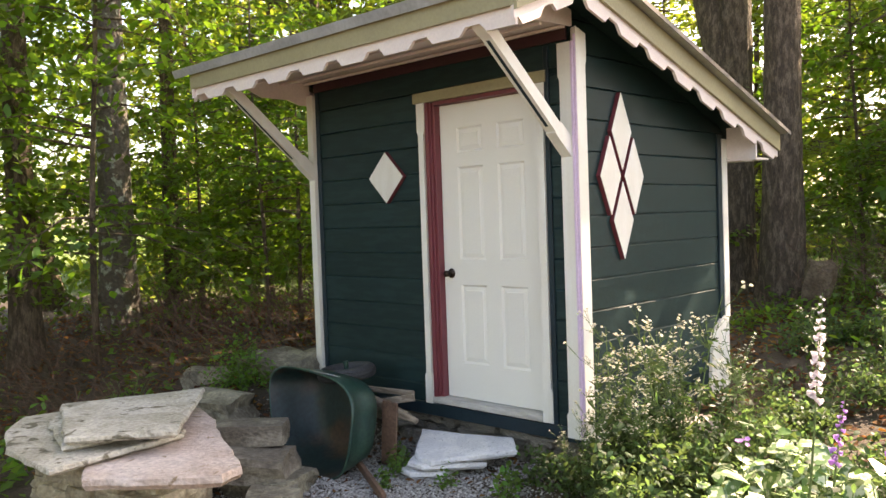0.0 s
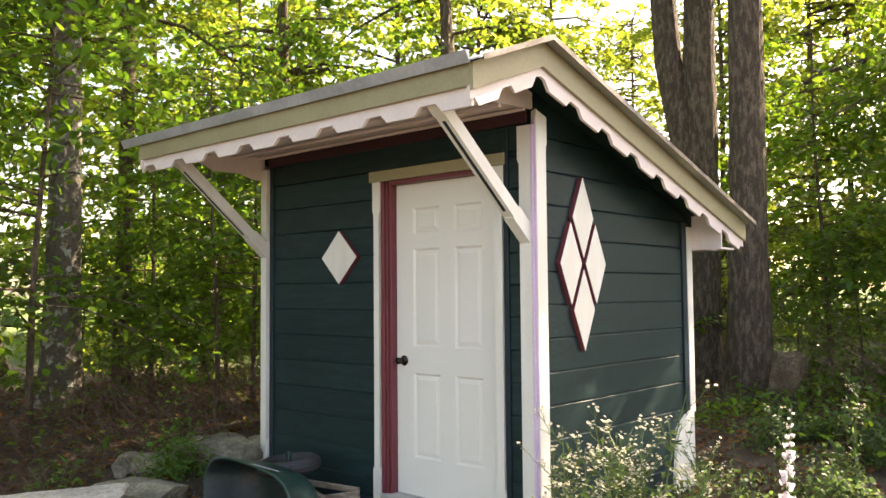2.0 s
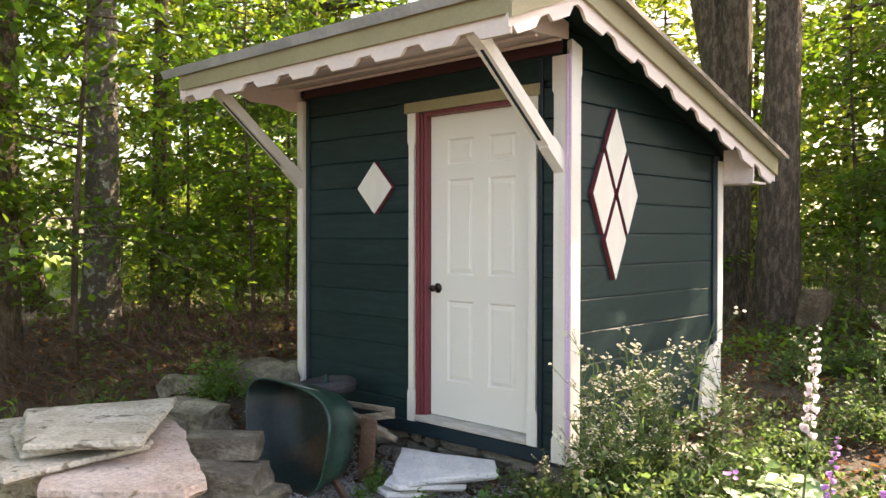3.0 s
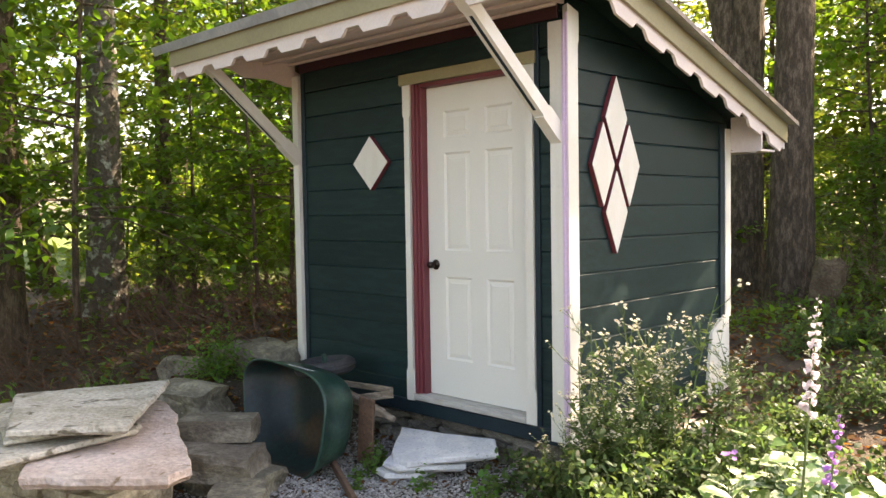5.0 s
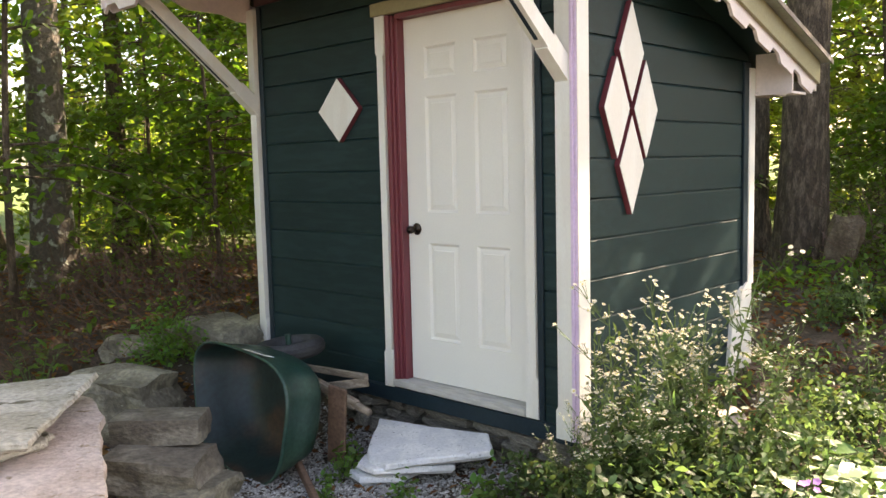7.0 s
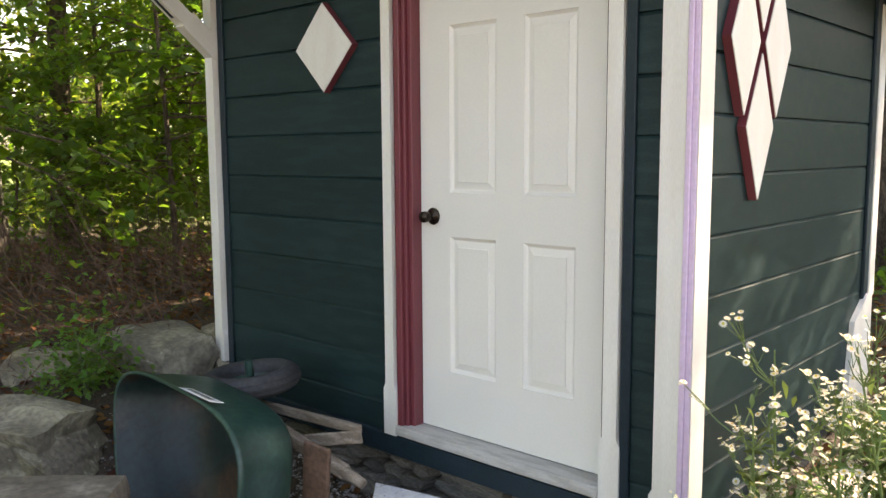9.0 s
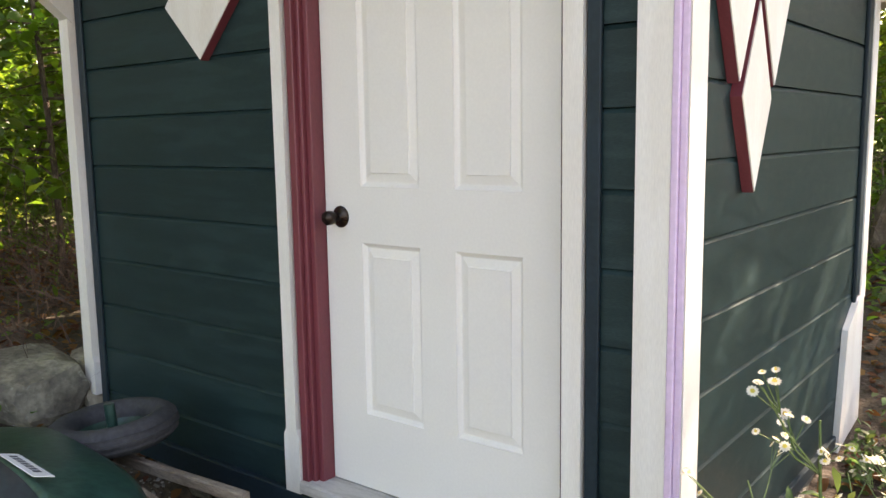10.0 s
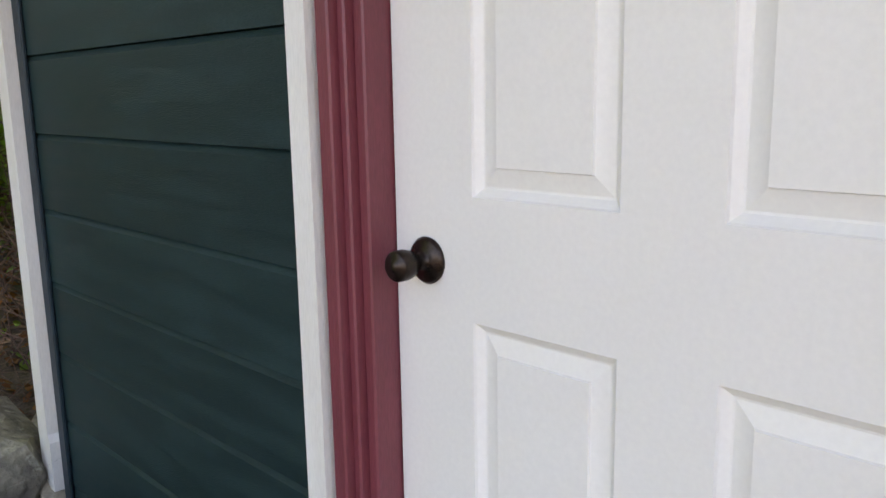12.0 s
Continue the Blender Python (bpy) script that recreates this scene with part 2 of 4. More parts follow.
def board_front(x0, x1, z0, z1):
    bm = prism([(YF + T, z0), (YF, z0), (YF, z1 - 0.015), (YF + 0.010, z1 - 0.002), (YF + T, z1 - 0.001)], "x", x0, x1)
    return part("siding_board", bm, GREEN, front)


# walls behind the boards, with the doorway cut through the front one
bm = box(XL + 0.02, -0.09, YF + T, 0.09, -0.14, 2.38)
box(0.93, XR - 0.02, YF + T, 0.09, -0.14, 2.38, bm=bm)
box(-0.09, 0.93, YF + T, 0.09, 2.08, 2.38, bm=bm)
front = part("front_wall", bm, GREEN, shed)
bm = prism([(YF + 0.03, -0.14), (YB, -0.14), (YB, roof_z(YB) - 0.05), (YF + 0.03, roof_z(YF) - 0.10)], "x", XR - 0.12, XR - T)
side = part("side_wall", bm, GREEN, shed)
bm = prism([(YF + 0.03, -0.14), (YB, -0.14), (YB, roof_z(YB) - 0.05), (YF + 0.03, roof_z(YF) - 0.10)], "x", XL, XL + 0.1)
part("side_wall", bm, GREEN, shed)
part("rear_wall", box(XL + 0.1, XR - 0.12, YB - 0.1, YB, -0.14, 1.78), GREEN, shed)
for k in range(15):
    z0, z1 = COURSE0 + k * COURSE, COURSE0 + (k + 1) * COURSE
    z0, z1 = max(z0, -0.1), min(z1, 2.40)
    if z1 - z0 < 0.03:
        continue
    if z0 > 2.05:
        board_front(XL + 0.01, XR - 0.01, z0, z1)
    else:
        board_front(XL + 0.01, -0.12, z0, z1)
        zr = 0.224 + (k - 2) * 0.1905
        board_front(0.94, XR - 0.01, max(zr - 0.1905, -0.1), zr)
# boards of the side wall, cut to the slope of the roof
for k in range(-1, 14):
    z0, z1 = -0.145 + k * 0.199, -0.145 + (k + 1) * 0.199
    z0 = max(z0, -0.12)
    y1 = YB
    slope = (REAR_Z - RIDGE_Z) / (REAR_Y - RIDGE_Y)
    end = lambda z: RIDGE_Y + (z + 0.06 - RIDGE_Z) / slope
    ya, yb = min(YB, end(z0)), min(YB, end(z1))
    if ya < YF + 0.1:
        continue
    yb = max(yb, YF + 0.06)
    bm = bmesh.new()
    prof = [(XR - T, z0), (XR, z0), (XR, z1 - 0.015), (XR - 0.010, z1 - 0.002), (XR - T, z1 - 0.001)]
    a = [bm.verts.new((x, YF + 0.02, z)) for x, z in prof]
    b = [bm.verts.new((x, ya + (yb - ya) * (z - z0) / (z1 - z0), z)) for x, z in prof]
    bm.faces.new(a)
    bm.faces.new(b[::-1])
    for i in range(len(a)):
        bm.faces.new((a[i], b[i], b[(i + 1) % len(a)], a[(i + 1) % len(a)]))
    part("siding_board", bm, GREEN, side)

# skirt under the boards
part("skirt_board", box(XL, XR + 0.01, YF - 0.025, YF + 0.03, -0.15, -0.062, 0.004), GREEN_TRIM, shed)
part("skirt_board", box(XR - 0.03, XR + 0.015, YF + 0.032, YB, -0.15, -0.10, 0.004), GREEN_TRIM, shed)
# frieze under the soffit; the eave's shade is put into its colour
part("frieze_board", box(XL + 0.02, XR - 0.02, YF - 0.02, YF - 0.001, 2.31, 2.39, 0.003), SHADED_MAROON, shed, "maroon frieze board, darkened as if in the soffit's shade")


def notched(x0, x1, z0, z1, y0, y1, foot=0.2, top=0.16, step=0.014, sides=(1, 1)):
    """A flat trim board with a wider foot and head."""
    l, r = step * sides[0], step * sides[1]
    out = [(x0, z0), (x1, z0), (x1, z0 + foot), (x1 - r, z0 + foot + 0.022), (x1 - r, z1 - top - 0.022), (x1, z1 - top), (x1, z1), (x0, z1),
           (x0, z1 - top), (x0 + l, z1 - top - 0.022), (x0 + l, z0 + foot + 0.022), (x0, z0 + foot)]
    return prism(out, "y", y0, y1)


# corner boards
part("corner_board", notched(1.082, 1.178, -0.12, 2.29, -0.082, YF - 0.001, 0.14, 0.2, 0.012, (1, 0)), WHITE, shed, "cream white corner board")
part("corner_bead", box(1.178, 1.196, -0.086, YF + 0.03, -0.12, 2.29, 0.003), LILAC, shed, "thin lilac corner bead")
part("corner_bead", box(1.196, 1.213, -0.080, YF + 0.03, -0.12, 2.33, 0.003), LILAC, shed, "thin lilac corner bead")
bm = prism([(-0.078, -0.12), (0.018, -0.12), (0.018, 2.16), (0.028, 2.18), (0.028, 2.34), (-0.078, 2.375)], "x", XR + 0.001, 1.218)
for v in bm.verts:
    if v.co.y < 0 and v.co.x < 1.2:
        v.co.y = -0.04
part("corner_board", bm, WHITE, shed)
part("corner_board", notched(-1.427, -1.350, 0.05, 2.29, -0.082, YF - 0.001, 0.14, 0.18, 0.01, (0, 1)), WHITE, shed)
part("corner_board", box(-1.427, XL - 0.001, -0.044, 0.06, 0.05, 2.29), WHITE, shed)
part("corner_board", box(XR + 0.001, XR + 0.022, 1.917, 2.0, 0.41, 1.80, 0.003), WHITE, shed)
bm = prism([(1.62, -0.20), (1.97, -0.20), (1.96, 0.42), (1.89, 0.43), (1.70, 0.32)], "x", XR + 0.002, XR + 0.026)
part("patch_board", bm, WHITE, shed, "white board patching the rear corner")
# blue-green battens beside the trim
part("batten", box(-1.349, -1.305, YF - 0.012, YF - 0.0005, -0.06, 2.30, 0.003), GREEN_TRIM, shed)
part("batten", box(0.958, 0.994, YF - 0.016, YF - 0.0005, -0.06, 2.30, 0.003), GREEN_TRIM, shed)
part("batten", box(XR + 0.0005, XR + 0.016, 1.85, 1.916, -0.10, 1.83, 0.003), GREEN_TRIM, shed)

# door frame and casing
CY = -0.068
part("door_casing", notched(-0.168, -0.095, -0.065, 2.077, CY, YF - 0.001, 0.2, 0.2, 0.012), WHITE, shed)
part("door_casing", notched(0.885, 0.963, -0.055, 2.077, CY, YF - 0.001, 0.2, 0.2, 0.012), WHITE, shed)
part("door_head", box(-0.198, 0.976, CY - 0.006, YF - 0.001, 2.079, 2.152, 0.003), TAN, shed, "tan head casing over the door")
bm = box(-0.0945, -0.064, CY + 0.008, 0.08, -0.02, 2.077, 0.003)
part("door_jamb", bm, MAROON, shed, "maroon door jamb")
part("brick_mould", box(-0.064, -0.047, CY + 0.024, 0.08, -0.02, 2.075, 0.003), MAROON, shed, "maroon moulding")
part("door_stop", box(-0.047, -0.025, CY + 0.040, 0.08, -0.02, 2.073, 0.003), MAROON, shed, "maroon door stop")
part("door_jamb", box(0.848, 0.8815, CY + 0.080, 0.08, -0.02, 2.077, 0.002), WHITE, shed)
# added dark sliver that draws the shadow line along the casing
part("trim_strip", box(0.8817, 0.8846, CY + 0.020, 0.08, -0.02, 2.077, 0.001), SHADED_MAROON, shed)
part("door_jamb", box(-0.025, 0.848, CY + 0.024, 0.08, 2.052, 2.078, 0.002), MAROON, shed)
part("door_sill", box(-0.094, 0.884, -0.078, 0.09, -0.055, -0.014, 0.005), SILL, shed, "worn grey wooden door sill")


def door_panel(x0, x1, z0, z1):
    """A raised panel: an ogee groove round it, then a slope up to a flat field."""
    bm = bmesh.new()
    rings = []
    for inset, depth in ((0, 0), (0.002, 0.004), (0.012, 0.012), (0.015, 0.0125), (0.040, 0.0065), (0.0415, 0.003)):
        rings.append([bm.verts.new((x, depth, z)) for x, z in ((x0 + inset, z0 + inset), (x1 - inset, z0 + inset), (x1 - inset, z1 - inset), (x0 + inset, z1 - inset))])
    for a, b in zip(rings, rings[1:]):
        for k in range(4):
            bm.faces.new((a[k], a[(k + 1) % 4], b[(k + 1) % 4], b[k]))
    bm.faces.new(rings[-1])
    return bm


door = thing("shed_door", "white six-panel door, closed, in a maroon jamb", "door", at=(-0.022, 0.022, -0.010))
door.parent = shed
PX, PZ = ((0.156, 0.391), (0.520, 0.748)), ((0.248, 0.800), (0.976, 1.622), (1.722, 1.895))
DW, DH = 0.868, 2.06
xs = [0.0, *PX[0], *PX[1], DW]
zs = [0.0, *PZ[0], *PZ[1], *PZ[2], DH]
bm = bmesh.new()
verts = {(x, z): bm.verts.new((x, 0, z)) for x in xs for z in zs}
for i in range(len(xs) - 1):
    for j in range(len(zs) - 1):
        if not (i in (1, 3) and j in (1, 3, 5)):
            bm.faces.new((verts[xs[i], zs[j]], verts[xs[i + 1], zs[j]], verts[xs[i + 1], zs[j + 1]], verts[xs[i], zs[j + 1]]))
part("door_slab", bm, DOOR, door)
part("door_core", box(0, DW, 0.02, 0.045, 0, DH), DOOR, door)
part("door_edge", box(0, 0.003, 0.0005, 0.02, 0, DH), DOOR, door)
part("door_edge", box(DW - 0.003, DW, 0.0005, 0.02, 0, DH), DOOR, door)
for x0, x1 in PX:
    for z0, z1 in PZ:
        part("door_panel", door_panel(x0, x1, z0, z1), DOOR, door)
KZ = 0.878
bm = lathe([(0.0, 0.0), (0.034, 0.0), (0.035, 0.004), (0.030, 0.009), (0.016, 0.012), (0.0115, 0.016), (0.0115, 0.026), (0.014, 0.031), (0.020, 0.037), (0.0225, 0.048), (0.0225, 0.062), (0.020, 0.066), (0.009, 0.0665), (0.008, 0.069), (0.0, 0.069)], 28)
bmesh.ops.transform(bm, matrix=pose(0.068, 0, KZ, 90, 0, 0), verts=bm.verts)
knob = part("door_knob", bm, BRONZE, door, "round dark bronze knob", smooth=True)

# roof: deck, metal, fascia, scallops, soffit
roof = thing("roof", "lean saltbox roof of grey sheet metal", "roof")
roof.parent = shed
prof_top = [(EAVE_Y - 0.03, roof_z(EAVE_Y) - 0.008), (RIDGE_Y, RIDGE_Z + 0.006), (REAR_Y + 0.04, roof_z(REAR_Y) - 0.01)]
bm = prism([(EAVE_Y, EAVE_Z - 0.06), (EAVE_Y, EAVE_Z - 0.002), (RIDGE_Y, RIDGE_Z - 0.002), (REAR_Y, REAR_Z - 0.002), (REAR_Y, REAR_Z - 0.06), (RIDGE_Y, RIDGE_Z - 0.06)], "x", RAKE_L + 0.03, RAKE_R - 0.03)
part("roof_deck", bm, GREEN, roof)
for k in range(6):
    xa, xb = -1.93 + k * 3.44 / 6, -1.93 + (k + 1) * 3.44 / 6
    lift = 0.004 * (k % 2)
    prof = [(y, z + 0.001 + lift) for y, z in prof_top] + [(y, z + 0.007 + lift) for y, z in prof_top[::-1]]
    bm = prism(prof, "x", xa - 0.01, xb + 0.01)
    part("metal_sheet", bm, METAL, roof)

part("drip_edge", prism([(EAVE_Y - 0.056, EAVE_Z + 0.046), (EAVE_Y - 0.028, EAVE_Z - 0.010), (EAVE_Y - 0.024, EAVE_Z - 0.010), (EAVE_Y - 0.030, EAVE_Z + 0.050)], "x", -1.95, 1.455), METAL, roof, "pale grey metal drip edge")


def scallop(length, n, drop=0.092, notch=0.046, top=0.03, phase=0.0):
    """Outline of a board with wide trapezoid teeth along its lower edge: (along, height)."""
    out = [(length, top), (0, top)]
    w = length / n
    for k in range(-1 if phase else 0, n):
        a = (k + phase) * w
        out += [(a, -drop + notch), (a + 0.13 * w, -drop + notch), (a + 0.25 * w, -drop), (a + 0.75 * w, -drop), (a + 0.87 * w, -drop + notch)]
    out.append((length, -drop + notch))
    tidy = []
    for u, h in out:
        u = min(length, max(0, u))
        if not tidy or math.dist(tidy[-1], (u, h)) > 1e-4:
            tidy.append((u, h))
    return tidy


def sloped(p0, p1, outline, x0, x1):
    """An outline (along, height) laid along the line p0 to p1 (y, z), from x0 to x1."""
    L = math.dist(p0, p1)
    pts = [(p0[0] + (p1[0] - p0[0]) * u / L, p0[1] + (p1[1] - p0[1]) * u / L + h) for u, h in outline]
    return prism(pts, "x", x0, x1)


FH = 0.115
part("fascia_board", box(RAKE_L, RAKE_R - 0.022, EAVE_Y - 0.002, EAVE_Y + 0.02, EAVE_Z - FH, EAVE_Z, 0.003), TAN, roof, "olive tan front fascia board")
teeth = [(x + RAKE_L + 0.01, z + EAVE_Z - FH) for x, z in scallop(RAKE_R - RAKE_L - 0.04, 8, phase=0.27)]
part("scallop_trim", prism(teeth, "y", EAVE_Y + 0.021, EAVE_Y + 0.04), SCALLOP, roof, "pale scalloped trim under the fascia")
for x0, x1, s0, s1 in ((RAKE_R - 0.021, RAKE_R, RAKE_R - 0.041, RAKE_R - 0.022), (RAKE_L - 0.001, RAKE_L + 0.02, RAKE_L + 0.021, RAKE_L + 0.04)):
    for a, b, n in (((EAVE_Y, EAVE_Z), (RIDGE_Y, RIDGE_Z), 2), ((RIDGE_Y, RIDGE_Z), (REAR_Y, REAR_Z), 8)):
        L = math.dist(a, b)
        low = 0.022   # the rake boards are deeper than the fascia
        part("rake_board", sloped(a, b, [(0, -FH - low), (L, -FH - low), (L, 0), (0, 0)], x0, x1), TAN, roof, "pale sage rake board")
        part("scallop_trim", sloped((a[0], a[1] - FH - low), (b[0], b[1] - FH - low), scallop(L, n), s0, s1), SCALLOP, roof)
for a, b in (((EAVE_Y, EAVE_Z), (RIDGE_Y, RIDGE_Z)), ((RIDGE_Y, RIDGE_Z), (REAR_Y + 0.04, REAR_Z - 0.012))):
    L = math.dist(a, b)
    part("drip_edge", sloped(a, b, [(0, -0.006), (L, -0.006), (L, 0.024), (0, 0.024)], 1.521, 1.525), RUSTY_METAL, roof, "weathered metal edge of the roof")
part("rear_fascia", box(RAKE_L, RAKE_R - 0.022, REAR_Y - 0.02, REAR_Y, REAR_Z - FH, REAR_Z - 0.004), TAN, roof)
part("soffit", prism([(EAVE_Y + 0.041, EAVE_Z - 0.075), (YF, 2.40), (YF, 2.42), (EAVE_Y + 0.041, EAVE_Z - 0.06)], "x", RAKE_L + 0.042, XR), SCALLOP, roof)
part("soffit", box(RAKE_L + 0.042, RAKE_R - 0.044, YB + 0.002, REAR_Y - 0.12, 1.625, 1.64), SCALLOP, roof)
part("soffit_return", prism([(XR + 0.024, 1.645), (RAKE_R - 0.09, 1.612), (RAKE_R - 0.044, 1.645), (RAKE_R - 0.044, 1.90), (XR + 0.024, 1.90)], "y", YB + 0.012, YB + 0.03), SCALLOP, roof)
part("soffit_return", prism([(EAVE_Y + 0.06, 2.345), (EAVE_Y + 0.22, 2.30), (EAVE_Y + 0.30, 2.30), (EAVE_Y + 0.42, 2.25), (YF - 0.22, 2.25), (YF - 0.10, 2.215), (YF - 0.003, 2.215), (YF - 0.003, 2.40)], "x", XL - 0.07, XL - 0.052), SCALLOP, roof)
part("soffit_return", prism([(EAVE_Y + 0.3, 2.36), (YF - 0.002, 2.385), (YF - 0.002, 2.48), (RIDGE_Y, 2.56), (EAVE_Y + 0.3, 2.47)], "x", XR + 0.002, XR + 0.018), SCALLOP, roof)
for y, z in ((-0.62, 2.348), (-0.33, 2.368), (-0.10, 2.386)):
    part("soffit_strip", box(RAKE_L + 0.05, XR - 0.002, y - 0.012, y + 0.012, z - 0.014, z + 0.004, 0.002), SCALLOP, roof)


def brace(x):
    """A diagonal brace from the corner board up to the eave, with a slot cut in its face."""
    w = 0.036
    a, b = Vector((0, -0.083, 1.66)), Vector((0, EAVE_Y + 0.045, 2.34))
    d = (b - a).normalized()
    n = Vector((0, -d.z, d.y))
    L = (b - a).length
    bm = bmesh.new()

    def slab(u0, u1, h0, h1, x0, x1):
        vs = []
        for xx in (x0, x1):
            for u, h in ((u0, h0), (u1, h0), (u1, h1), (u0, h1)):
                p = a + d * u + n * h
                vs.append(bm.verts.new((xx, p.y, p.z)))
        for f in ((0, 1, 2, 3), (7, 6, 5, 4), (0, 4, 5, 1), (1, 5, 6, 2), (2, 6, 7, 3), (3, 7, 4, 0)):
            bm.faces.new([vs[i] for i in f])
    slab(-0.06, 0.17, -0.048, 0.044, x - w, x + w)
    slab(0.17, L - 0.12, -0.036, 0.036, x - w, x + w)
    slab(L - 0.12, L - 0.025, -0.048, 0.044, x - w, x + w)
    ob = part("brace", bm, WHITE, roof, "cream diagonal eave brace with a dark slot")
    bm = bmesh.new()
    slab(0.22, L - 0.16, -0.039, 0.039, x - 0.010, x + 0.010)
    slot = part("slot", bm, GREEN_TRIM, ob, "dark green inset slot")
    return ob


brace(1.135)
brace(-1.386)


def diamond(cx, cy, cz, w, h, axis, name="diamond_panel"):
    """A lozenge with a cream face and a maroon edge."""
    out = [(-w, 0), (0, -h), (w, 0), (0, h)]
    if axis == "y":
        edge = prism([(cx + u * 1.0, cz + v) for u, v in out], "y", cy - 0.032, cy)
        face = prism([(cx + u * 0.985, cz + v * 0.985) for u, v in out], "y", cy - 0.036, cy - 0.0325)
    else:
        edge = prism([(cy + u, cz + v) for u, v in out], "x", cx, cx + 0.030)
        face = prism([(cy + u * 0.985, cz + v * 0.985) for u, v in out], "x", cx + 0.0305, cx + 0.034)
    ob = part(name, edge, MAROON, shed, "cream lozenge with a maroon edge")
    part("face", face, WHITE, ob)


diamond(-0.502, YF - 0.001, 1.574, 0.188, 0.191, "y")
for dy, dz in ((0, 0.287), (0, -0.287), (-0.141, 0), (0.141, 0)):
    diamond(XR + 0.001, 0.455 + dy, 1.4915 + dz, 0.119, 0.254, "x")


# ---- woodland ----
def leaf_mesh(name, centres, sizes, material, flat=0.5, rng=None, narrow=0.5):
    """Many separate leaves, each a folded lozenge of four corners, in one mesh."""
    rng = rng or np.random.default_rng(1)
    n = len(centres)
    a = rng.uniform(0, 2 * math.pi, n)
    tilt = rng.normal(0, flat, n)
    roll = rng.normal(0, flat, n)
    d = np.stack([np.cos(a) * np.cos(tilt), np.sin(a) * np.cos(tilt), np.sin(tilt)], 1)
    s = np.stack([-np.sin(a) * np.cos(roll), np.cos(a) * np.cos(roll), np.sin(roll)], 1)
    sz = np.asarray(sizes)[:, None]
    up = np.cross(d, s)
    v = np.empty((n, 6, 3))
    w = s * sz * narrow * 0.5
    v[:, 0] = centres - d * sz * 0.5
    v[:, 1] = centres - d * sz * 0.12 + w + up * sz * 0.09
    v[:, 2] = centres + d * sz * 0.24 + w * 0.68 + up * sz * 0.06
    v[:, 3] = centres + d * sz * 0.5 - up * sz * 0.05
    v[:, 4] = centres + d * sz * 0.24 - w * 0.68 + up * sz * 0.06
    v[:, 5] = centres - d * sz * 0.12 - w + up * sz * 0.09
    me = bpy.data.meshes.new(name)
    base = np.arange(n)[:, None] * 6
    faces = np.concatenate([base + [0, 1, 5], base + [1, 2, 3], base + [1, 3, 5], base + [5, 3, 4]], 1).reshape(-1, 3)
    me.vertices.add(n * 6)
    me.vertices.foreach_set("co", v.reshape(-1))
    me.loops.add(len(faces) * 3)
    me.loops.foreach_set("vertex_index", faces.reshape(-1))
    me.polygons.add(len(faces))
    me.polygons.foreach_set("loop_start", np.arange(len(faces)) * 3)
    me.update(calc_edges=True)
    me.materials.append(material)
    return me


def crown_leaves(rng, branches, per, spread):
    """Leaf places in drooping layered sprays along branches (root, heading, length, rise)."""
    out = []
    for p, a, L, rise in branches:
        n = max(6, int(per * L))
        s = rng.uniform(0.12, 1.05, n) ** 0.75
        side = rng.normal(0, spread, n) * L * np.sin(np.clip(s, 0, 1) * 2.6 + 0.35)
        x = p[0] + np.cos(a) * L * s - np.sin(a) * side
        y = p[1] + np.sin(a) * L * s + np.cos(a) * side
        z = p[2] + L * (rise * s - 0.45 * s * s) - np.abs(side) * 0.30 + rng.normal(0, 0.045, n)
        out.append(np.stack([x, y, z], 1))
    return np.concatenate(out)


def ridged_trunk(pts, rad, seed, rings=110, sides=56):
    """A trunk whose bark stands in long broken ridges."""
    bm = bmesh.new()
    loops = []
    for i in range(rings):
        u = (i / (rings - 1)) ** 1.6 * (len(pts) - 1)
        k = min(int(u), len(pts) - 2)
        c, r = Vector(pts[k]).lerp(Vector(pts[k + 1]), u - k), rad[k] + (rad[k + 1] - rad[k]) * (u - k)
        r *= 1 + 0.30 * math.exp(-c.z * 4)
        loop = []
        for j in range(sides):
            a = 2 * math.pi * j / sides
            x, y = math.cos(a), math.sin(a)
            ridge = noise.noise((x * 7 + seed, y * 7, c.z * 2.6)) + 0.7 * noise.noise((x * 16, y * 16 + seed, c.z * 7))
            q = r * (1 + 0.065 * ridge + 0.06 * noise.noise((x * 1.6, y * 1.6 + seed, c.z * 0.5)) * (1 + 2 * math.exp(-c.z * 3)))
            loop.append(bm.verts.new((c.x + q * x, c.y + q * y, c.z)))
        loops.append(loop)
    for a, b in zip(loops, loops[1:]):
        for j in range(sides):
            bm.faces.new((a[j], a[(j + 1) % sides], b[(j + 1) % sides], b[j]))
    return bm


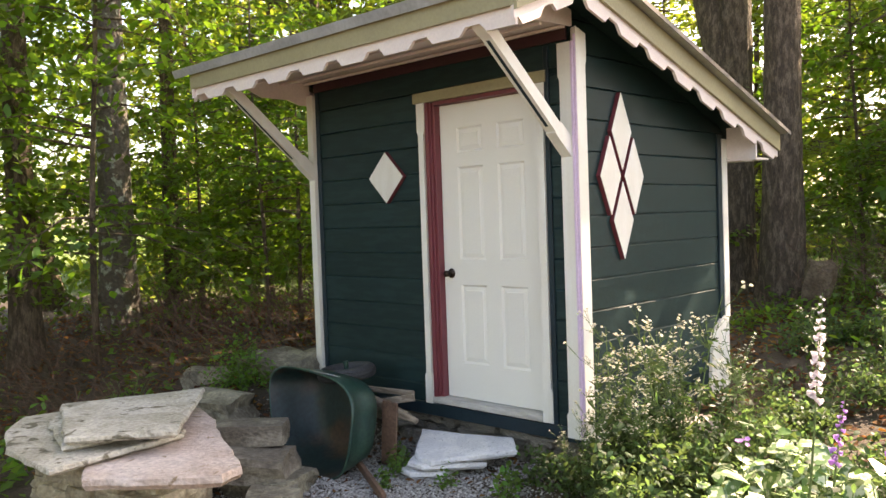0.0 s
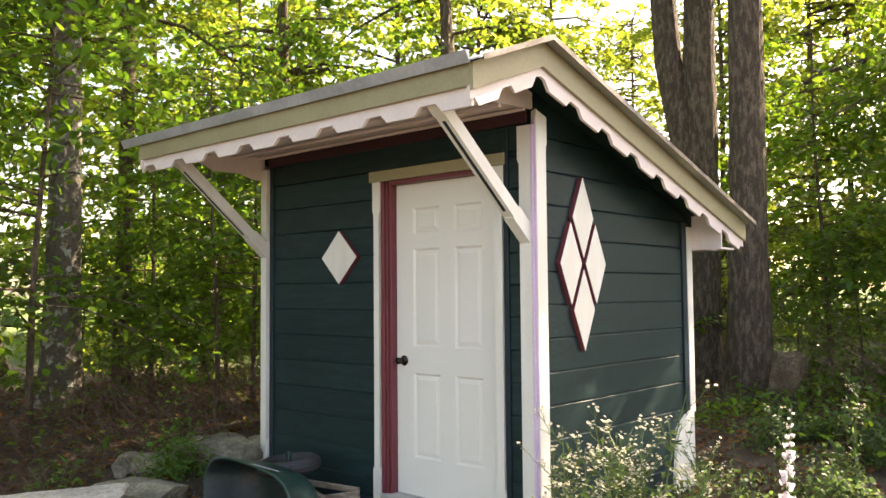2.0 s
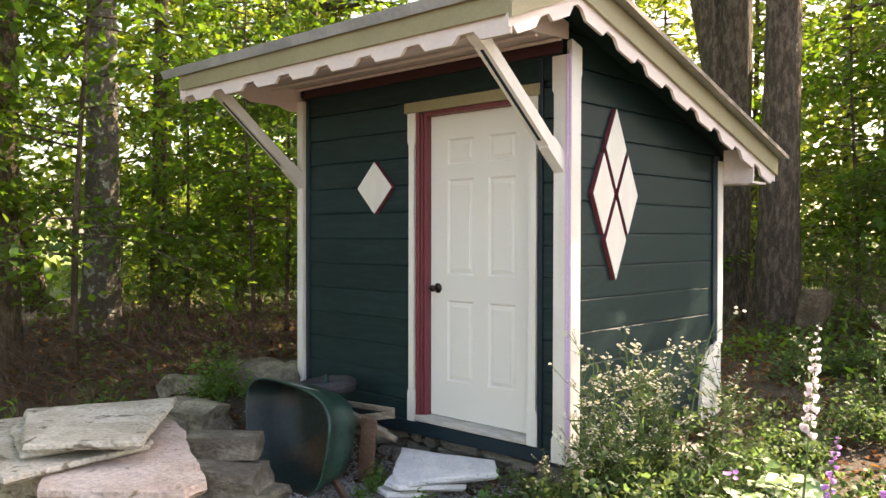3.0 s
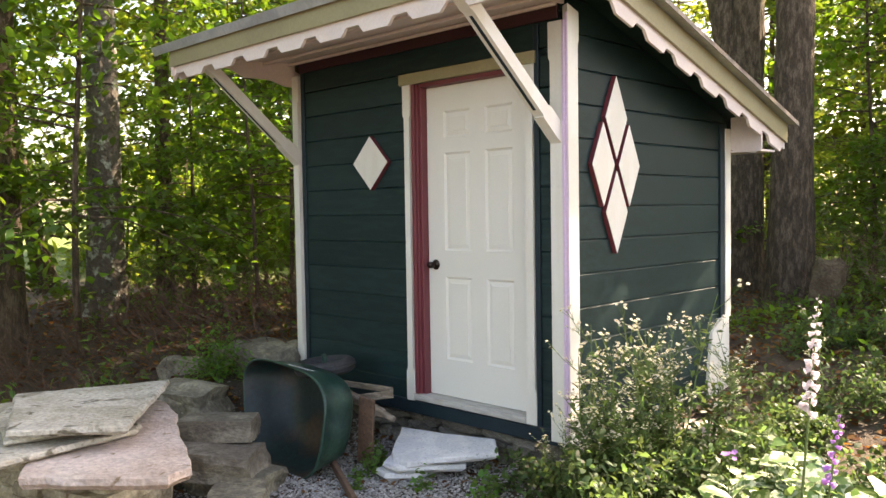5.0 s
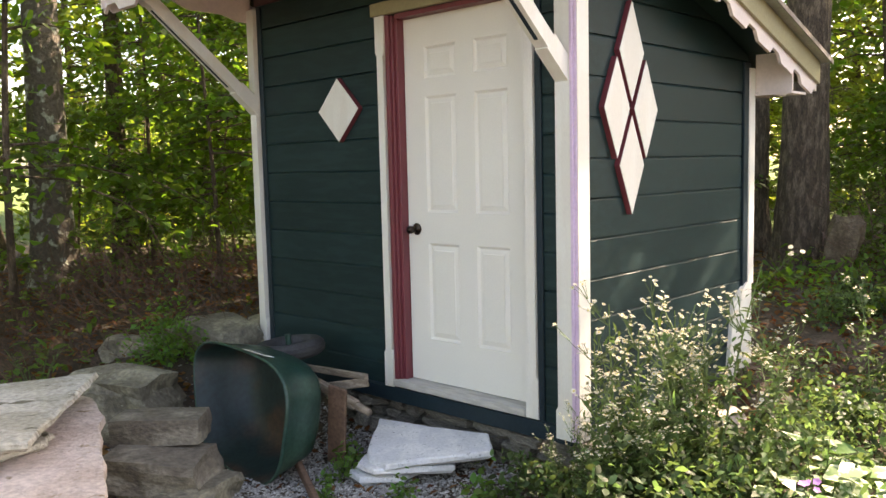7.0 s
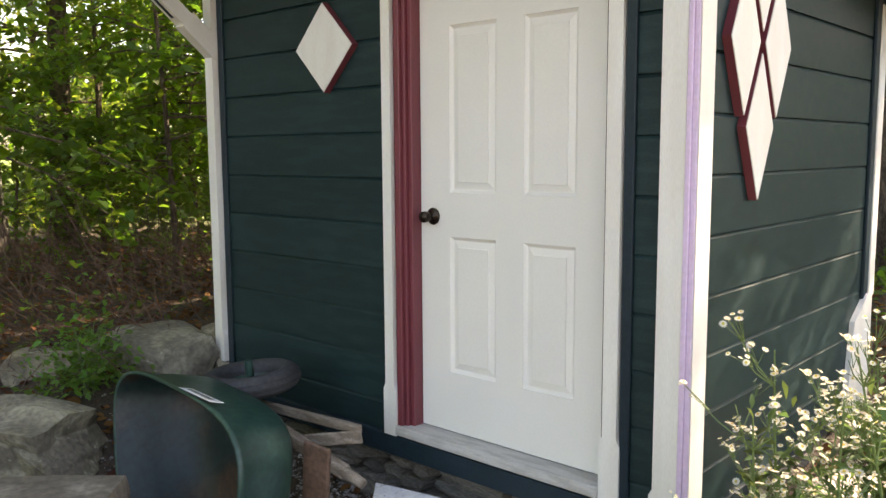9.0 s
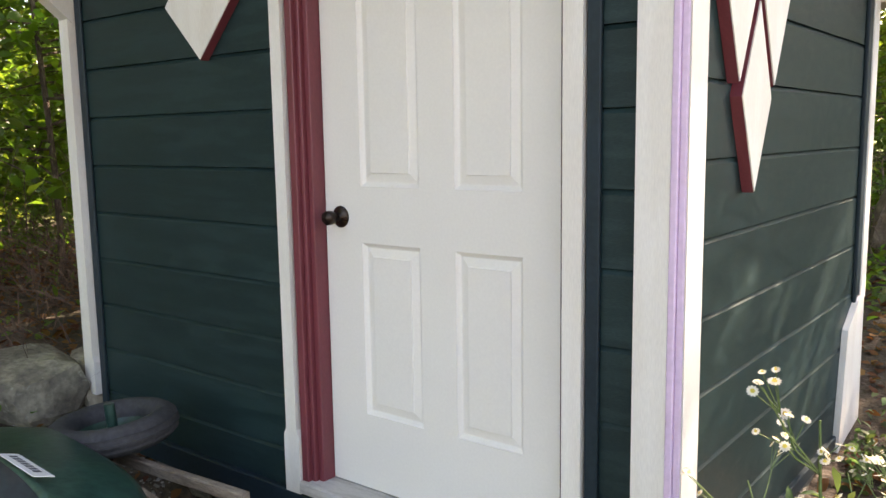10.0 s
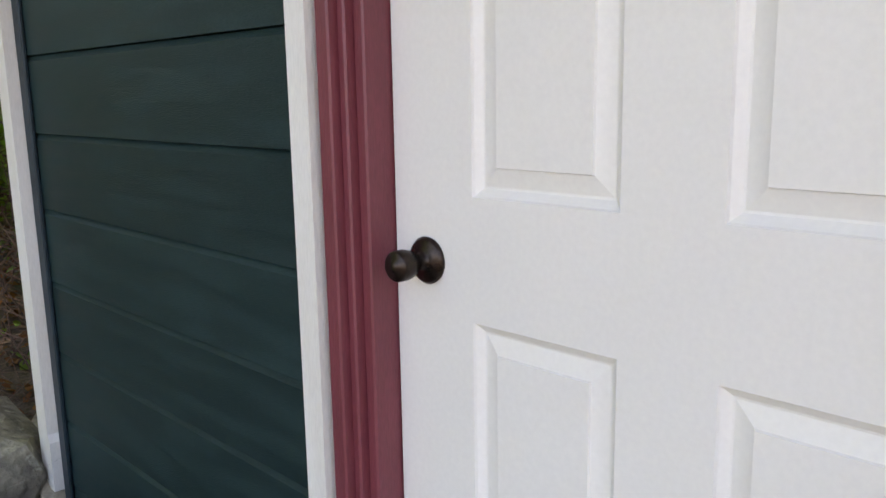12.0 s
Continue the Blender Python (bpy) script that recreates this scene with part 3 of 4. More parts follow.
def tree(name, label, x, y, height, r, crown_z, crown_r, seed, bark, lean=(0, 0), n=60, per=60, leaf=0.10, limbs=6, group="woodland trees",
         leaf_material=None, spread=0.26, taper=0.5):
    """A trunk with limbs, and a crown of leaf sprays in uneven layers with gaps."""
    leaf_material = leaf_material or LEAF
    rng = np.random.default_rng(seed)
    t = thing(name, label, "tree", group, at=(x, y, ground_z(x, y) - 0.05))
    pts, rad = [], []
    for k in range(9):
        u = k / 8
        pts.append((lean[0] * u + 0.12 * u * math.sin(seed + 3 * u), lean[1] * u + 0.12 * u * math.cos(seed * 2 + 3 * u), height * u))
        rad.append(r * (1 + 0.1 * math.exp(-u * 30)) * (1 - 0.7 * u))
    if r > 0.14:
        part("trunk", ridged_trunk(pts, rad, seed), bark, t, smooth=True)
    else:
        part("trunk", tube(pts, rad, 14), bark, t, smooth=True)
    branches = []
    while len(branches) < n:
        u, a = rng.uniform(0, 1), rng.uniform(0, 6.28)
        z = crown_z + (height - crown_z) * u
        if noise.noise((math.cos(a) * 1.6 + seed, math.sin(a) * 1.6, z * 0.55)) < -0.08:
            continue
        k = min(7.999, max(0, z / height * 8))
        p = Vector(pts[int(k)]).lerp(Vector(pts[int(k) + 1]), k % 1)
        branches.append((p, a, crown_r * (1 - taper * u) * rng.uniform(0.55, 1.1), rng.uniform(0.05, 0.5)))
    twigs = bmesh.new()
    for k, (p, a, L, rise) in enumerate(branches):
        q = [p + Vector((math.cos(a) * L * s, math.sin(a) * L * s, L * (rise * s - 0.45 * s * s))) for s in (0, 0.33, 0.66, 0.95)]
        thick = min(0.4 * r, 0.018 * L + 0.004)
        radii = [thick, thick * 0.7, thick * 0.45, 0.003]
        if k < limbs:
            part("limb", tube(q, radii, 7), bark, t, smooth=True)
        else:
            tube(q, radii, 4, twigs)
    tagged(part("twigs", twigs, bark, t), kind="stuff")
    places = crown_leaves(rng, branches, per, spread)
    c = new("crown", leaf_mesh("crown", places, rng.uniform(0.6, 1.35, len(places)) * leaf, leaf_material, 0.55, rng, 0.62))
    c.parent = t
    return t


tree("tree", "tall straight tree with grey lichen-spotted bark", -5.7, 0.22, 12, 0.21, 4.8, 3.0, 3, LICHEN_BARK, n=58, leaf=0.12)
tree("tree", "thick brown-barked tree beside the shed", 0.26, 5.33, 14, 0.232, 6.5, 3.4, 7, BARK, lean=(0.15, 0), n=56, leaf=0.12)
tree("tree", "thick dark-barked tree behind the shed", -0.9, 6.6, 14, 0.27, 6.5, 3.6, 9, BARK, lean=(0.25, 0.1), n=56, leaf=0.12)
part("limb", tube([(0.0, 0, 2.2), (-0.12, 0, 3.2), (-0.36, 0, 4.4), (-0.6, 0.05, 7.5)], [0.20, 0.20, 0.19, 0.14], 20), BARK, scene.objects["tree.002"], smooth=True)
tree("tree", "dark tree among saplings", -6.4, 1.3, 11, 0.115, 4.4, 3.0, 12, BARK, n=58, leaf=0.12)
tree("tree", "dark tree at the edge of the wood", -5.5, -0.93, 11, 0.16, 4.8, 3.0, 15, BARK, n=58, leaf=0.12)
tree("tree", "leaning tree deep in the wood", -8.6, 0.6, 9, 0.15, 4.4, 2.8, 17, BARK, lean=(-2.2, -0.8), n=50, leaf=0.12)
tree("tree", "dark forked tree deep in the wood", -4.9, 6.4, 11, 0.17, 4.4, 3.4, 19, BARK, lean=(-0.9, 0.3), n=26, leaf=0.12)
tree("tree", "dark slender tree behind the shed", -3.9, 5.0, 10, 0.11, 5.4, 2.8, 23, BARK, n=22, leaf=0.12)
tree("tree", "dark slender tree in the wood", -7.4, 4.6, 10, 0.13, 5.0, 3.0, 25, BARK, n=24, leaf=0.12)
tree("tree", "dark tree on the far side of the clearing", 2.55, 7.6, 11, 0.19, 3.4, 3.0, 27, BARK, n=60, leaf=0.11)

sapling = tree("sapling", "young broad-leaved tree with layered sprays of leaves", -4.2, 1.8, 4.2, 0.03, 0.9, 1.7, 21, BARK, n=46, per=62, leaf=0.098, limbs=7, group="saplings")
rng = np.random.default_rng(5)
spots = [(-4.1, -0.75), (-5.2, -1.6), (-3.7, 1.0), (-6.0, 1.5), (-4.9, 3.4), (-7.2, 3.0), (-3.2, 3.6), (-7.8, -0.6), (-2.4, 5.6), (-6.4, 5.6),
         (0.5, 7.4), (1.6, 7.9), (2.6, 6.6), (3.1, 8.6)]
for i, (x, y) in enumerate(spots):
    s = rng.uniform(0.85, 1.3)
    c = copy_thing(sapling, pose(x, y, ground_z(x, y) - 0.05, 0, 0, rng.uniform(0, 360)))
    c.scale = (s, s, s)

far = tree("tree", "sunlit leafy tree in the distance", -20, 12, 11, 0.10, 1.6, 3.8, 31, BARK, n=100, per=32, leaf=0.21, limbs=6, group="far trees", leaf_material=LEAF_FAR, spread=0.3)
for i in range(23):
    a, d = radians(70 + i * 5.4 if i < 17 else 73 + (i - 17) * 6.5), rng.uniform(20, 28)
    x, y = 4 + d * math.cos(a), -4 + d * math.sin(a)
    c = copy_thing(far, pose(x, y, ground_z(x, y) - 0.1, 0, 0, rng.uniform(0, 360)))
    s = rng.uniform(0.8, 1.25)
    c.scale = (s, s, s)

shrub = tree("shrub", "leafy shrub of the undergrowth", -6.0, 2.6, 1.9, 0.018, 0.25, 1.15, 51, BARK, n=34, per=62, leaf=0.085, limbs=8, group="shrubs", taper=0.3)
places = [(-4.7, 0.4), (-5.6, 2.4), (-7.0, 1.0), (-4.0, 2.6), (-3.0, 4.6), (-6.6, 3.6), (-8.4, 2.8), (-5.4, 4.6), (-1.8, 6.4),
          (-7.0, -1.4), (-6.0, -2.4), (-6.2, 7.2), (-0.2, 8.2), (1.1, 6.6), (2.2, 7.0), (3.2, 7.4), (2.4, 5.6), (3.0, 5.0)]
for i, (x, y) in enumerate(places):
    s = rng.uniform(0.8, 1.3)
    c = copy_thing(shrub, pose(x, y, ground_z(x, y) - 0.05, 0, 0, rng.uniform(0, 360)))
    c.scale = (s, s, s * rng.uniform(0.8, 1.2))
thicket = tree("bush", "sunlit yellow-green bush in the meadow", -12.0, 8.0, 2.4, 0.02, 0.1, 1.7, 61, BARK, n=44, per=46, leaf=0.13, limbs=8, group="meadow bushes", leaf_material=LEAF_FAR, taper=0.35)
for i in range(22):
    a, d = radians(74 + i * 4.0 + rng.uniform(-1.5, 1.5)), rng.uniform(15.5, 22)
    x, y = 4 + d * math.cos(a), -4 + d * math.sin(a)
    c = copy_thing(thicket, pose(x, y, ground_z(x, y) - 0.05, 0, 0, rng.uniform(0, 360)))
    s = rng.uniform(0.7, 1.3)
    c.scale = (s, s, s)
# unseen trees added left of and behind the camera, to cut light from there
for i, (x, y) in enumerate(((-7.5, -4.5), (-6.0, -6.5), (-8.5, -8.0), (-3.5, -9.5), (-10.5, -5.0))):
    c = copy_thing(far, pose(x, y, ground_z(x, y) - 0.1, 0, 0, rng.uniform(0, 360)))
    c.scale = (0.9, 0.9, 0.9)


# ---- stones ----
def stone_bm(w, d, h, seed, rough=0.14, cuts=2, worn=0.12):
    """A blocky stone resting on z = 0, with broken uneven faces."""
    bm = bmesh.new()
    bmesh.ops.create_cube(bm, size=1)
    bmesh.ops.subdivide_edges(bm, edges=bm.edges[:], cuts=cuts, use_grid_fill=True)
    for v in bm.verts:
        p = v.co.copy()
        k = 1 - worn * (abs(p.x) * abs(p.y) * 4 + abs(p.x * p.z) * 4 + abs(p.y * p.z) * 4) / 2
        q = p * k + Vector((noise.noise(p * 1.7 + Vector((seed, 0, 0))), noise.noise(p * 1.7 + Vector((0, seed, 5))), noise.noise(p * 1.7 + Vector((3, 0, seed))))) * rough
        v.co = Vector((q.x * w, q.y * d, (q.z + 0.5) * h))
    return bm


def slab_bm(outline, z, thick, seed, ragged=0.02):
    """A flat stone slab whose broken edge follows an outline; its top lies at z."""
    pts = []
    k = len(outline)
    for i in range(k):
        a, b = Vector(outline[i]), Vector(outline[(i + 1) % k])
        n = max(2, int((b - a).length / 0.09))
        for j in range(n):
            p = a.lerp(b, j / n)
            g = ragged * (0.3 if j == 0 else 1)
            pts.append((p.x + g * noise.noise((p.x * 9, p.y * 9, seed)), p.y + g * noise.noise((p.x * 9, p.y * 9, seed + 7))))
    bm = bmesh.new()
    c = Vector((sum(p[0] for p in pts) / len(pts), sum(p[1] for p in pts) / len(pts)))
    rings = []
    for inset, dz in ((0.03, -thick), (0.0, -thick * 0.55), (0.004, -0.006), (0.012, 0.0)):
        ring = []
        for i, p in enumerate(pts):
            q = Vector(p)
            q += (c - q).normalized() * (inset + 0.010 * noise.noise((p[0] * 14, p[1] * 14, dz * 60 + seed)))
            ring.append(bm.verts.new((q.x, q.y, z + dz + 0.006 * noise.noise((q.x * 5, q.y * 5, seed)))))
        rings.append(ring)
    for a, b in zip(rings, rings[1:]):
        for i in range(len(pts)):
            bm.faces.new((a[i], a[(i + 1) % len(pts)], b[(i + 1) % len(pts)], b[i]))
    bm.faces.new(rings[0][::-1])
    bm.faces.new(rings[-1])
    return bm


SLAB = mat("buff_flagstone", (0.40, 0.36, 0.28), 0.8, 0.25, 4, 45, 1.0, second=(0.56, 0.52, 0.44), mix=(0.4, 0.6), random_value=0.1, depth=0.02, flecks=(0.15, 0.13, 0.085), fleck_scale=7, fleck_at=0.585)
SLAB_PINK = mat("pinkish_flagstone", (0.44, 0.345, 0.29), 0.8, 0.22, 3, 40, 0.9, second=(0.58, 0.49, 0.44), mix=(0.38, 0.62), depth=0.015, flecks=(0.24, 0.17, 0.10), fleck_scale=9, fleck_at=0.62)
RUBBLE = mat("weathered_buff_stone", (0.30, 0.25, 0.17), 0.9, 0.3, 8, 40, 0.9, second=(0.45, 0.39, 0.28), random_value=0.25, depth=0.012)
MARBLE = mat("white_marble", (0.66, 0.66, 0.67), 0.55, 0.1, 7, 60, 0.3, second=(0.78, 0.77, 0.76), depth=0.006, flecks=(0.38, 0.38, 0.38), fleck_scale=40, fleck_at=0.63)
ROCK = mat("lichened_grey_rock", (0.15, 0.13, 0.095), 0.9, 0.3, 7, 40, 0.9, flecks=(0.34, 0.33, 0.25), fleck_scale=10, fleck_at=0.62, second=(0.25, 0.225, 0.16), random_value=0.2, depth=0.015)
SLATE = mat("brown_grey_block", (0.15, 0.125, 0.095), 0.85, 0.3, 6, 34, 0.9, second=(0.25, 0.22, 0.17), stretch=(1, 1, 1.6), depth=0.012)
BROWN_STONE = mat("brown_weathered_stone", (0.12, 0.082, 0.05), 0.9, 0.3, 7, 40, 0.9, second=(0.19, 0.14, 0.09), depth=0.012)


def slab(name, label, outline, z, thick, seed, material, group="stacked flagstones"):
    ob = part(name, slab_bm(outline, z, thick, seed), material)
    return tagged(ob, label, "stone slab", group)


slab("flagstone", "buff grey flagstone with flaked surface, on top of the stack", [(-0.55, -1.61), (0.3, -2.24), (-0.02, -2.67), (-0.85, -2.36)], 0.262, 0.042, 1, SLAB)
slab("flagstone", "thin broken buff flagstone under the top one", [(-0.92, -2.33), (-0.67, -2.5), (-0.05, -2.67), (-0.01, -2.44), (-0.51, -2.0)], 0.217, 0.035, 2, SLAB)
slab("flagstone", "long cream flagstone with a sawn edge", [(-1.09, -2.49), (-1.05, -2.3), (-0.01, -2.03), (0.08, -2.09), (0.19, -2.82), (-0.36, -2.83), (-0.8, -2.68)], 0.180, 0.038, 3, SLAB)
slab("flagstone", "large pinkish flagstone in the stack", [(-0.72, -1.66), (-0.564, -1.638), (-0.223, -1.729), (-0.06, -1.83), (0.33, -1.98), (0.736, -2.16), (0.77, -2.292), (0.32, -2.73), (0.12, -2.64), (-0.44, -2.12)], 0.138, 0.062, 4, SLAB_PINK)
rng = np.random.default_rng(8)
# the rubble under the flagstones
z = -0.42
layers = ((0.075, 5), (0.07, 6), (0.065, 5), (0.07, 6), (0.06, 6), (0.075, 6), (0.064, 5))
for li, (h, n) in enumerate(layers):
    for k in range(n):
        u = (k + 0.5) / n
        front_x, front_y = -0.98 + u * 1.12, -2.44 + 0.12 * u + 0.16 * (1 - abs(2 * u - 1)) * -1
        w = 1.24 / n * rng.uniform(0.95, 1.15)
        ob = part("rubble_slab", stone_bm(w, rng.uniform(0.34, 0.44), h * 1.04, 10 * li + k, 0.06, 2, 0.04), RUBBLE)
        ob.matrix_world = pose(front_x, front_y + 0.17 + rng.uniform(-0.03, 0.03), z, rng.uniform(-1, 1), rng.uniform(-1, 1), 17 + rng.uniform(-8, 8))
        tagged(ob, "thin weathered buff stone in the stack", "stone slab", "rubble in the stack")
    z += h
for k in range(4):
    ob = part("rubble_slab", stone_bm(0.40, 0.30, 0.46, 90 + k, 0.06), RUBBLE)
    ob.matrix_world = pose(-0.72 + 0.34 * (k % 2), -2.06 + 0.24 * (k // 2) - 0.04 * (k % 2), -0.41, 0, 0, -25)
    tagged(ob, "weathered stone in the heart of the stack", "stone slab", "rubble in the stack")


def rock(name, label, w, d, h, seed, at, turn, material, rough=0.14, group=""):
    ob = part(name, stone_bm(w, d, h, seed, rough, 3, 0.12 if rough > 0.15 else 0.035), material, smooth=False)
    ob.matrix_world = pose(*at, *turn)
    return tagged(ob, label, "rock", group)


rock("stone_block", "squared brown-grey stone block on another", 0.46, 0.23, 0.135, 4, (-0.49, -1.33, -0.135), (0, 0, 43), SLATE, 0.05, "blocks beside the stack")
rock("stone_block", "wedge of grey stone with a pale flat top", 0.50, 0.36, 0.17, 6, (-0.34, -1.43, -0.305), (0, 3, 38), SLATE, 0.10, "blocks beside the stack")
rock("stone_block", "low grey stone on the ground", 0.48, 0.36, 0.14, 8, (-0.28, -1.36, -0.42), (0, 0, 20), ROCK, 0.12, "blocks beside the stack")
rock("stone_block", "low grey stone on the ground", 0.30, 0.26, 0.14, 9, (0.0, -1.5, -0.43), (0, 0, 50), ROCK, 0.12, "blocks beside the stack")
rock("boulder", "grey lichened boulder by the corner of the shed", 0.62, 0.42, 0.36, 11, (-1.70, -0.25, -0.17), (0, 0, 20), ROCK, 0.2, "boulders by the shed")
rock("boulder", "sunlit tan boulder by the corner of the shed", 0.42, 0.36, 0.30, 13, (-1.52, 0.12, -0.12), (0, 0, -15), RUBBLE, 0.2, "boulders by the shed")
rock("boulder", "mossy grey boulder among weeds", 0.55, 0.4, 0.32, 15, (-2.15, -0.55, -0.25), (0, 0, 40), ROCK, 0.2, "boulders by the shed")
rock("boulder", "flat grey boulder behind the flagstones", 0.70, 0.45, 0.38, 17, (-1.42, -1.12, -0.34), (0, 0, 25), ROCK, 0.2, "boulders by the shed")
rock("standing_stone", "tall tan stone leaning on the tree", 0.28, 0.18, 0.62, 19, (0.70, 4.95, ground_z(0.70, 4.95) - 0.06), (0, 14, 10), BROWN_STONE, 0.22)
rock("boulder", "pale rounded stone among the plants by the wall", 0.34, 0.22, 0.14, 23, (1.42, 0.85, ground_z(1.4, 0.9) - 0.02), (0, 0, 60), SLAB_PINK, 0.16)

# two marble slabs before the door
top = [(-0.10, -0.21), (0.62, -0.07), (0.76, -0.21), (0.37, -0.60), (0.22, -0.58), (0.15, -0.53)]
ob = part("marble_slab", slab_bm([(x - 0.35, y + 0.33) for x, y in top], 0, 0.05, 31, 0.008), MARBLE)
ob.matrix_world = pose(0.37, -0.33, -0.232, 9, 0, 0)
tagged(ob, "broken white marble slab propped against the foundation", "stone slab", "marble slabs")
ob = part("marble_slab", slab_bm([(-0.02, -0.25), (0.5, -0.2), (0.62, -0.32), (0.34, -0.635), (0.20, -0.62)], -0.300, 0.045, 33, 0.01), MARBLE)
tagged(ob, "white marble slab lying under another", "stone slab", "marble slabs")
ob = part("marble_slab", slab_bm([(0.02, -0.30), (0.40, -0.26), (0.42, -0.50), (0.26, -0.66), (0.14, -0.63)], -0.352, 0.05, 35, 0.01), MARBLE)
tagged(ob, "pale marble slab at the bottom of the pile", "stone slab", "marble slabs")

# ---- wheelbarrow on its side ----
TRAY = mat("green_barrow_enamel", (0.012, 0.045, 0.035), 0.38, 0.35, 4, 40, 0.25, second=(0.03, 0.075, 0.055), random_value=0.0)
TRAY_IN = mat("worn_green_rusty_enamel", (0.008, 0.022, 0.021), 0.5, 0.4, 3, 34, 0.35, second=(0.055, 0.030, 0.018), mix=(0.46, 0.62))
TYRE = mat("black_rubber", (0.035, 0.035, 0.037), 0.75, 0.3, 10, 60, 0.4)
OLD_WOOD = mat("weathered_grey_wood", (0.17, 0.13, 0.095), 0.8, 0.3, 6, 50, 0.6, second=(0.27, 0.22, 0.17), stretch=(1, 6, 6), depth=0.004)
BROWN_IRON = mat("rusty_brown_paint", (0.13, 0.075, 0.05), 0.7, 0.3, 8, 50, 0.4)
STICKER = mat("white_sticker", (0.75, 0.75, 0.73), 0.5, 0.06, 6, 60, 0.05)
PRINT = mat("dark_print", (0.10, 0.10, 0.11), 0.6, 0.1, 6, 60, 0.05)
barrow = thing("wheelbarrow", "old green steel wheelbarrow lying on its side", "wheelbarrow", at=(-0.45, -0.9, -0.40))
QUAD = [Vector(p) for p in ((-0.80, -0.95, -0.36), (0.0, -0.985, -0.43), (0.06, -0.90, 0.235), (-1.03, -0.83, 0.27))]   # rim corners
INTO = Vector((0.10, 0.99, 0.02))


def tray_loop(scale, depth, n=56, power=3.4, shift=(0, 0)):
    loop = []
    for k in range(n):
        a = 2 * math.pi * k / n
        c, s = math.cos(a), math.sin(a)
        r = (abs(c) ** power + abs(s) ** power) ** (-1 / power)
        u, v = (c * r * scale + shift[0] + 1) / 2, (s * r * scale + shift[1] + 1) / 2
        p = QUAD[0].lerp(QUAD[1], u).lerp(QUAD[3].lerp(QUAD[2], u), v)
        loop.append(p + INTO * depth - Vector((-0.45, -0.9, -0.40)))
    return loop


def loft(loops, close_end=True):
    bm = bmesh.new()
    rings = [[bm.verts.new(p) for p in lp] for lp in loops]
    for a, b in zip(rings, rings[1:]):
        for i in range(len(a)):
            bm.faces.new((a[i], a[(i + 1) % len(a)], b[(i + 1) % len(b)], b[i]))
    if close_end:
        bm.faces.new(rings[-1])
    return bm


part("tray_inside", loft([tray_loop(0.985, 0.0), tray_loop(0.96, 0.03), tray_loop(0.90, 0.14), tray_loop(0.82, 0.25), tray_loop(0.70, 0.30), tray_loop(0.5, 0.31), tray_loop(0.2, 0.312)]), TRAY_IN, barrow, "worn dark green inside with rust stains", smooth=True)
tray = part("tray", loft([tray_loop(0.985, -0.001), tray_loop(1.0, -0.008), tray_loop(1.018, 0.0), tray_loop(1.012, 0.014), tray_loop(0.975, 0.03), tray_loop(0.915, 0.14), tray_loop(0.835, 0.256), tray_loop(0.71, 0.308), tray_loop(0.2, 0.32)]), TRAY, barrow, smooth=True)
TO_LOCAL = Vector((-0.45, -0.9, -0.40))


def strip(name, a, b, w, t, material, parent, label="", up=(0, 0, 1), bevel=0.004):
    """A straight bar from a to b, w wide across 'up' and t thick."""
    a, b = Vector(a), Vector(b)
    d = (b - a).normalized()
    s = d.cross(Vector(up)).normalized()
    n = s.cross(d)
    bm = box(0, (b - a).length, -t / 2, t / 2, -w / 2, w / 2, bevel)
    m = Matrix((d, s, n)).transposed().to_4x4()
    m.translation = a
    bmesh.ops.transform(bm, matrix=m, verts=bm.verts)
    return part(name, bm, material, parent, label)


L = lambda x, y, z: Vector((x, y, z)) - TO_LOCAL
strip("handle", L(-0.75, -0.42, 0.055), L(0.05, -0.40, 0.085), 0.035, 0.03, OLD_WOOD, barrow, "grey weathered wooden handle")
strip("brace_bar", L(-0.25, -0.53, 0.0), L(0.06, -0.40, 0.06), 0.05, 0.012, OLD_WOOD, barrow)
strip("handle", L(-0.28, -0.55, 0.06), L(0.08, -0.50, -0.045), 0.05, 0.04, OLD_WOOD, barrow, "weathered wooden handle with a rounded grip")
grip = tube([L(0.05, -0.505, -0.036), L(0.11, -0.495, -0.055), L(0.165, -0.488, -0.072)], [0.02, 0.022, 0.019], 12)
part("grip", grip, OLD_WOOD, barrow, smooth=True)
strip("leg", L(-0.02, -0.55, 0.05), L(-0.09, -0.52, -0.40), 0.12, 0.02, BROWN_IRON, barrow, "brown flat leg", up=(1, 0.2, 0))
strip("leg", L(-0.16, -0.74, -0.33), L(0.42, -1.02, -0.385), 0.05, 0.03, BROWN_IRON, barrow, "brown bar resting on the gravel")
wheel = thing("wheel", "small spoked-less barrow wheel", "wheel", at=(0, 0, 0))
del wheel["category"]
wheel.parent = barrow
wheel.matrix_local = Matrix.Translation(L(-0.625, -0.42, 0.160)) @ pose(0, 0, 0, 3, -4, 0)
prof = []
for k in range(17):
    a = 2 * math.pi * k / 16
    prof.append((0.166 + 0.046 * math.cos(a) * (1.0 if math.cos(a) < 0 else 1.05), 0.050 * math.sin(a)))
bm = lathe(prof, 40)
part("tyre", bm, TYRE, wheel, "black ribbed rubber tyre", smooth=True)
for dz in (-0.02, 0.0, 0.02):
    r = 0.166 + 0.0485 * math.cos(math.asin(dz / 0.045))
    part("tread_rib", lathe([(r - 0.006, dz - 0.006), (r + 0.002, dz - 0.004), (r + 0.002, dz + 0.004), (r - 0.006, dz + 0.006)], 40), TYRE, wheel)
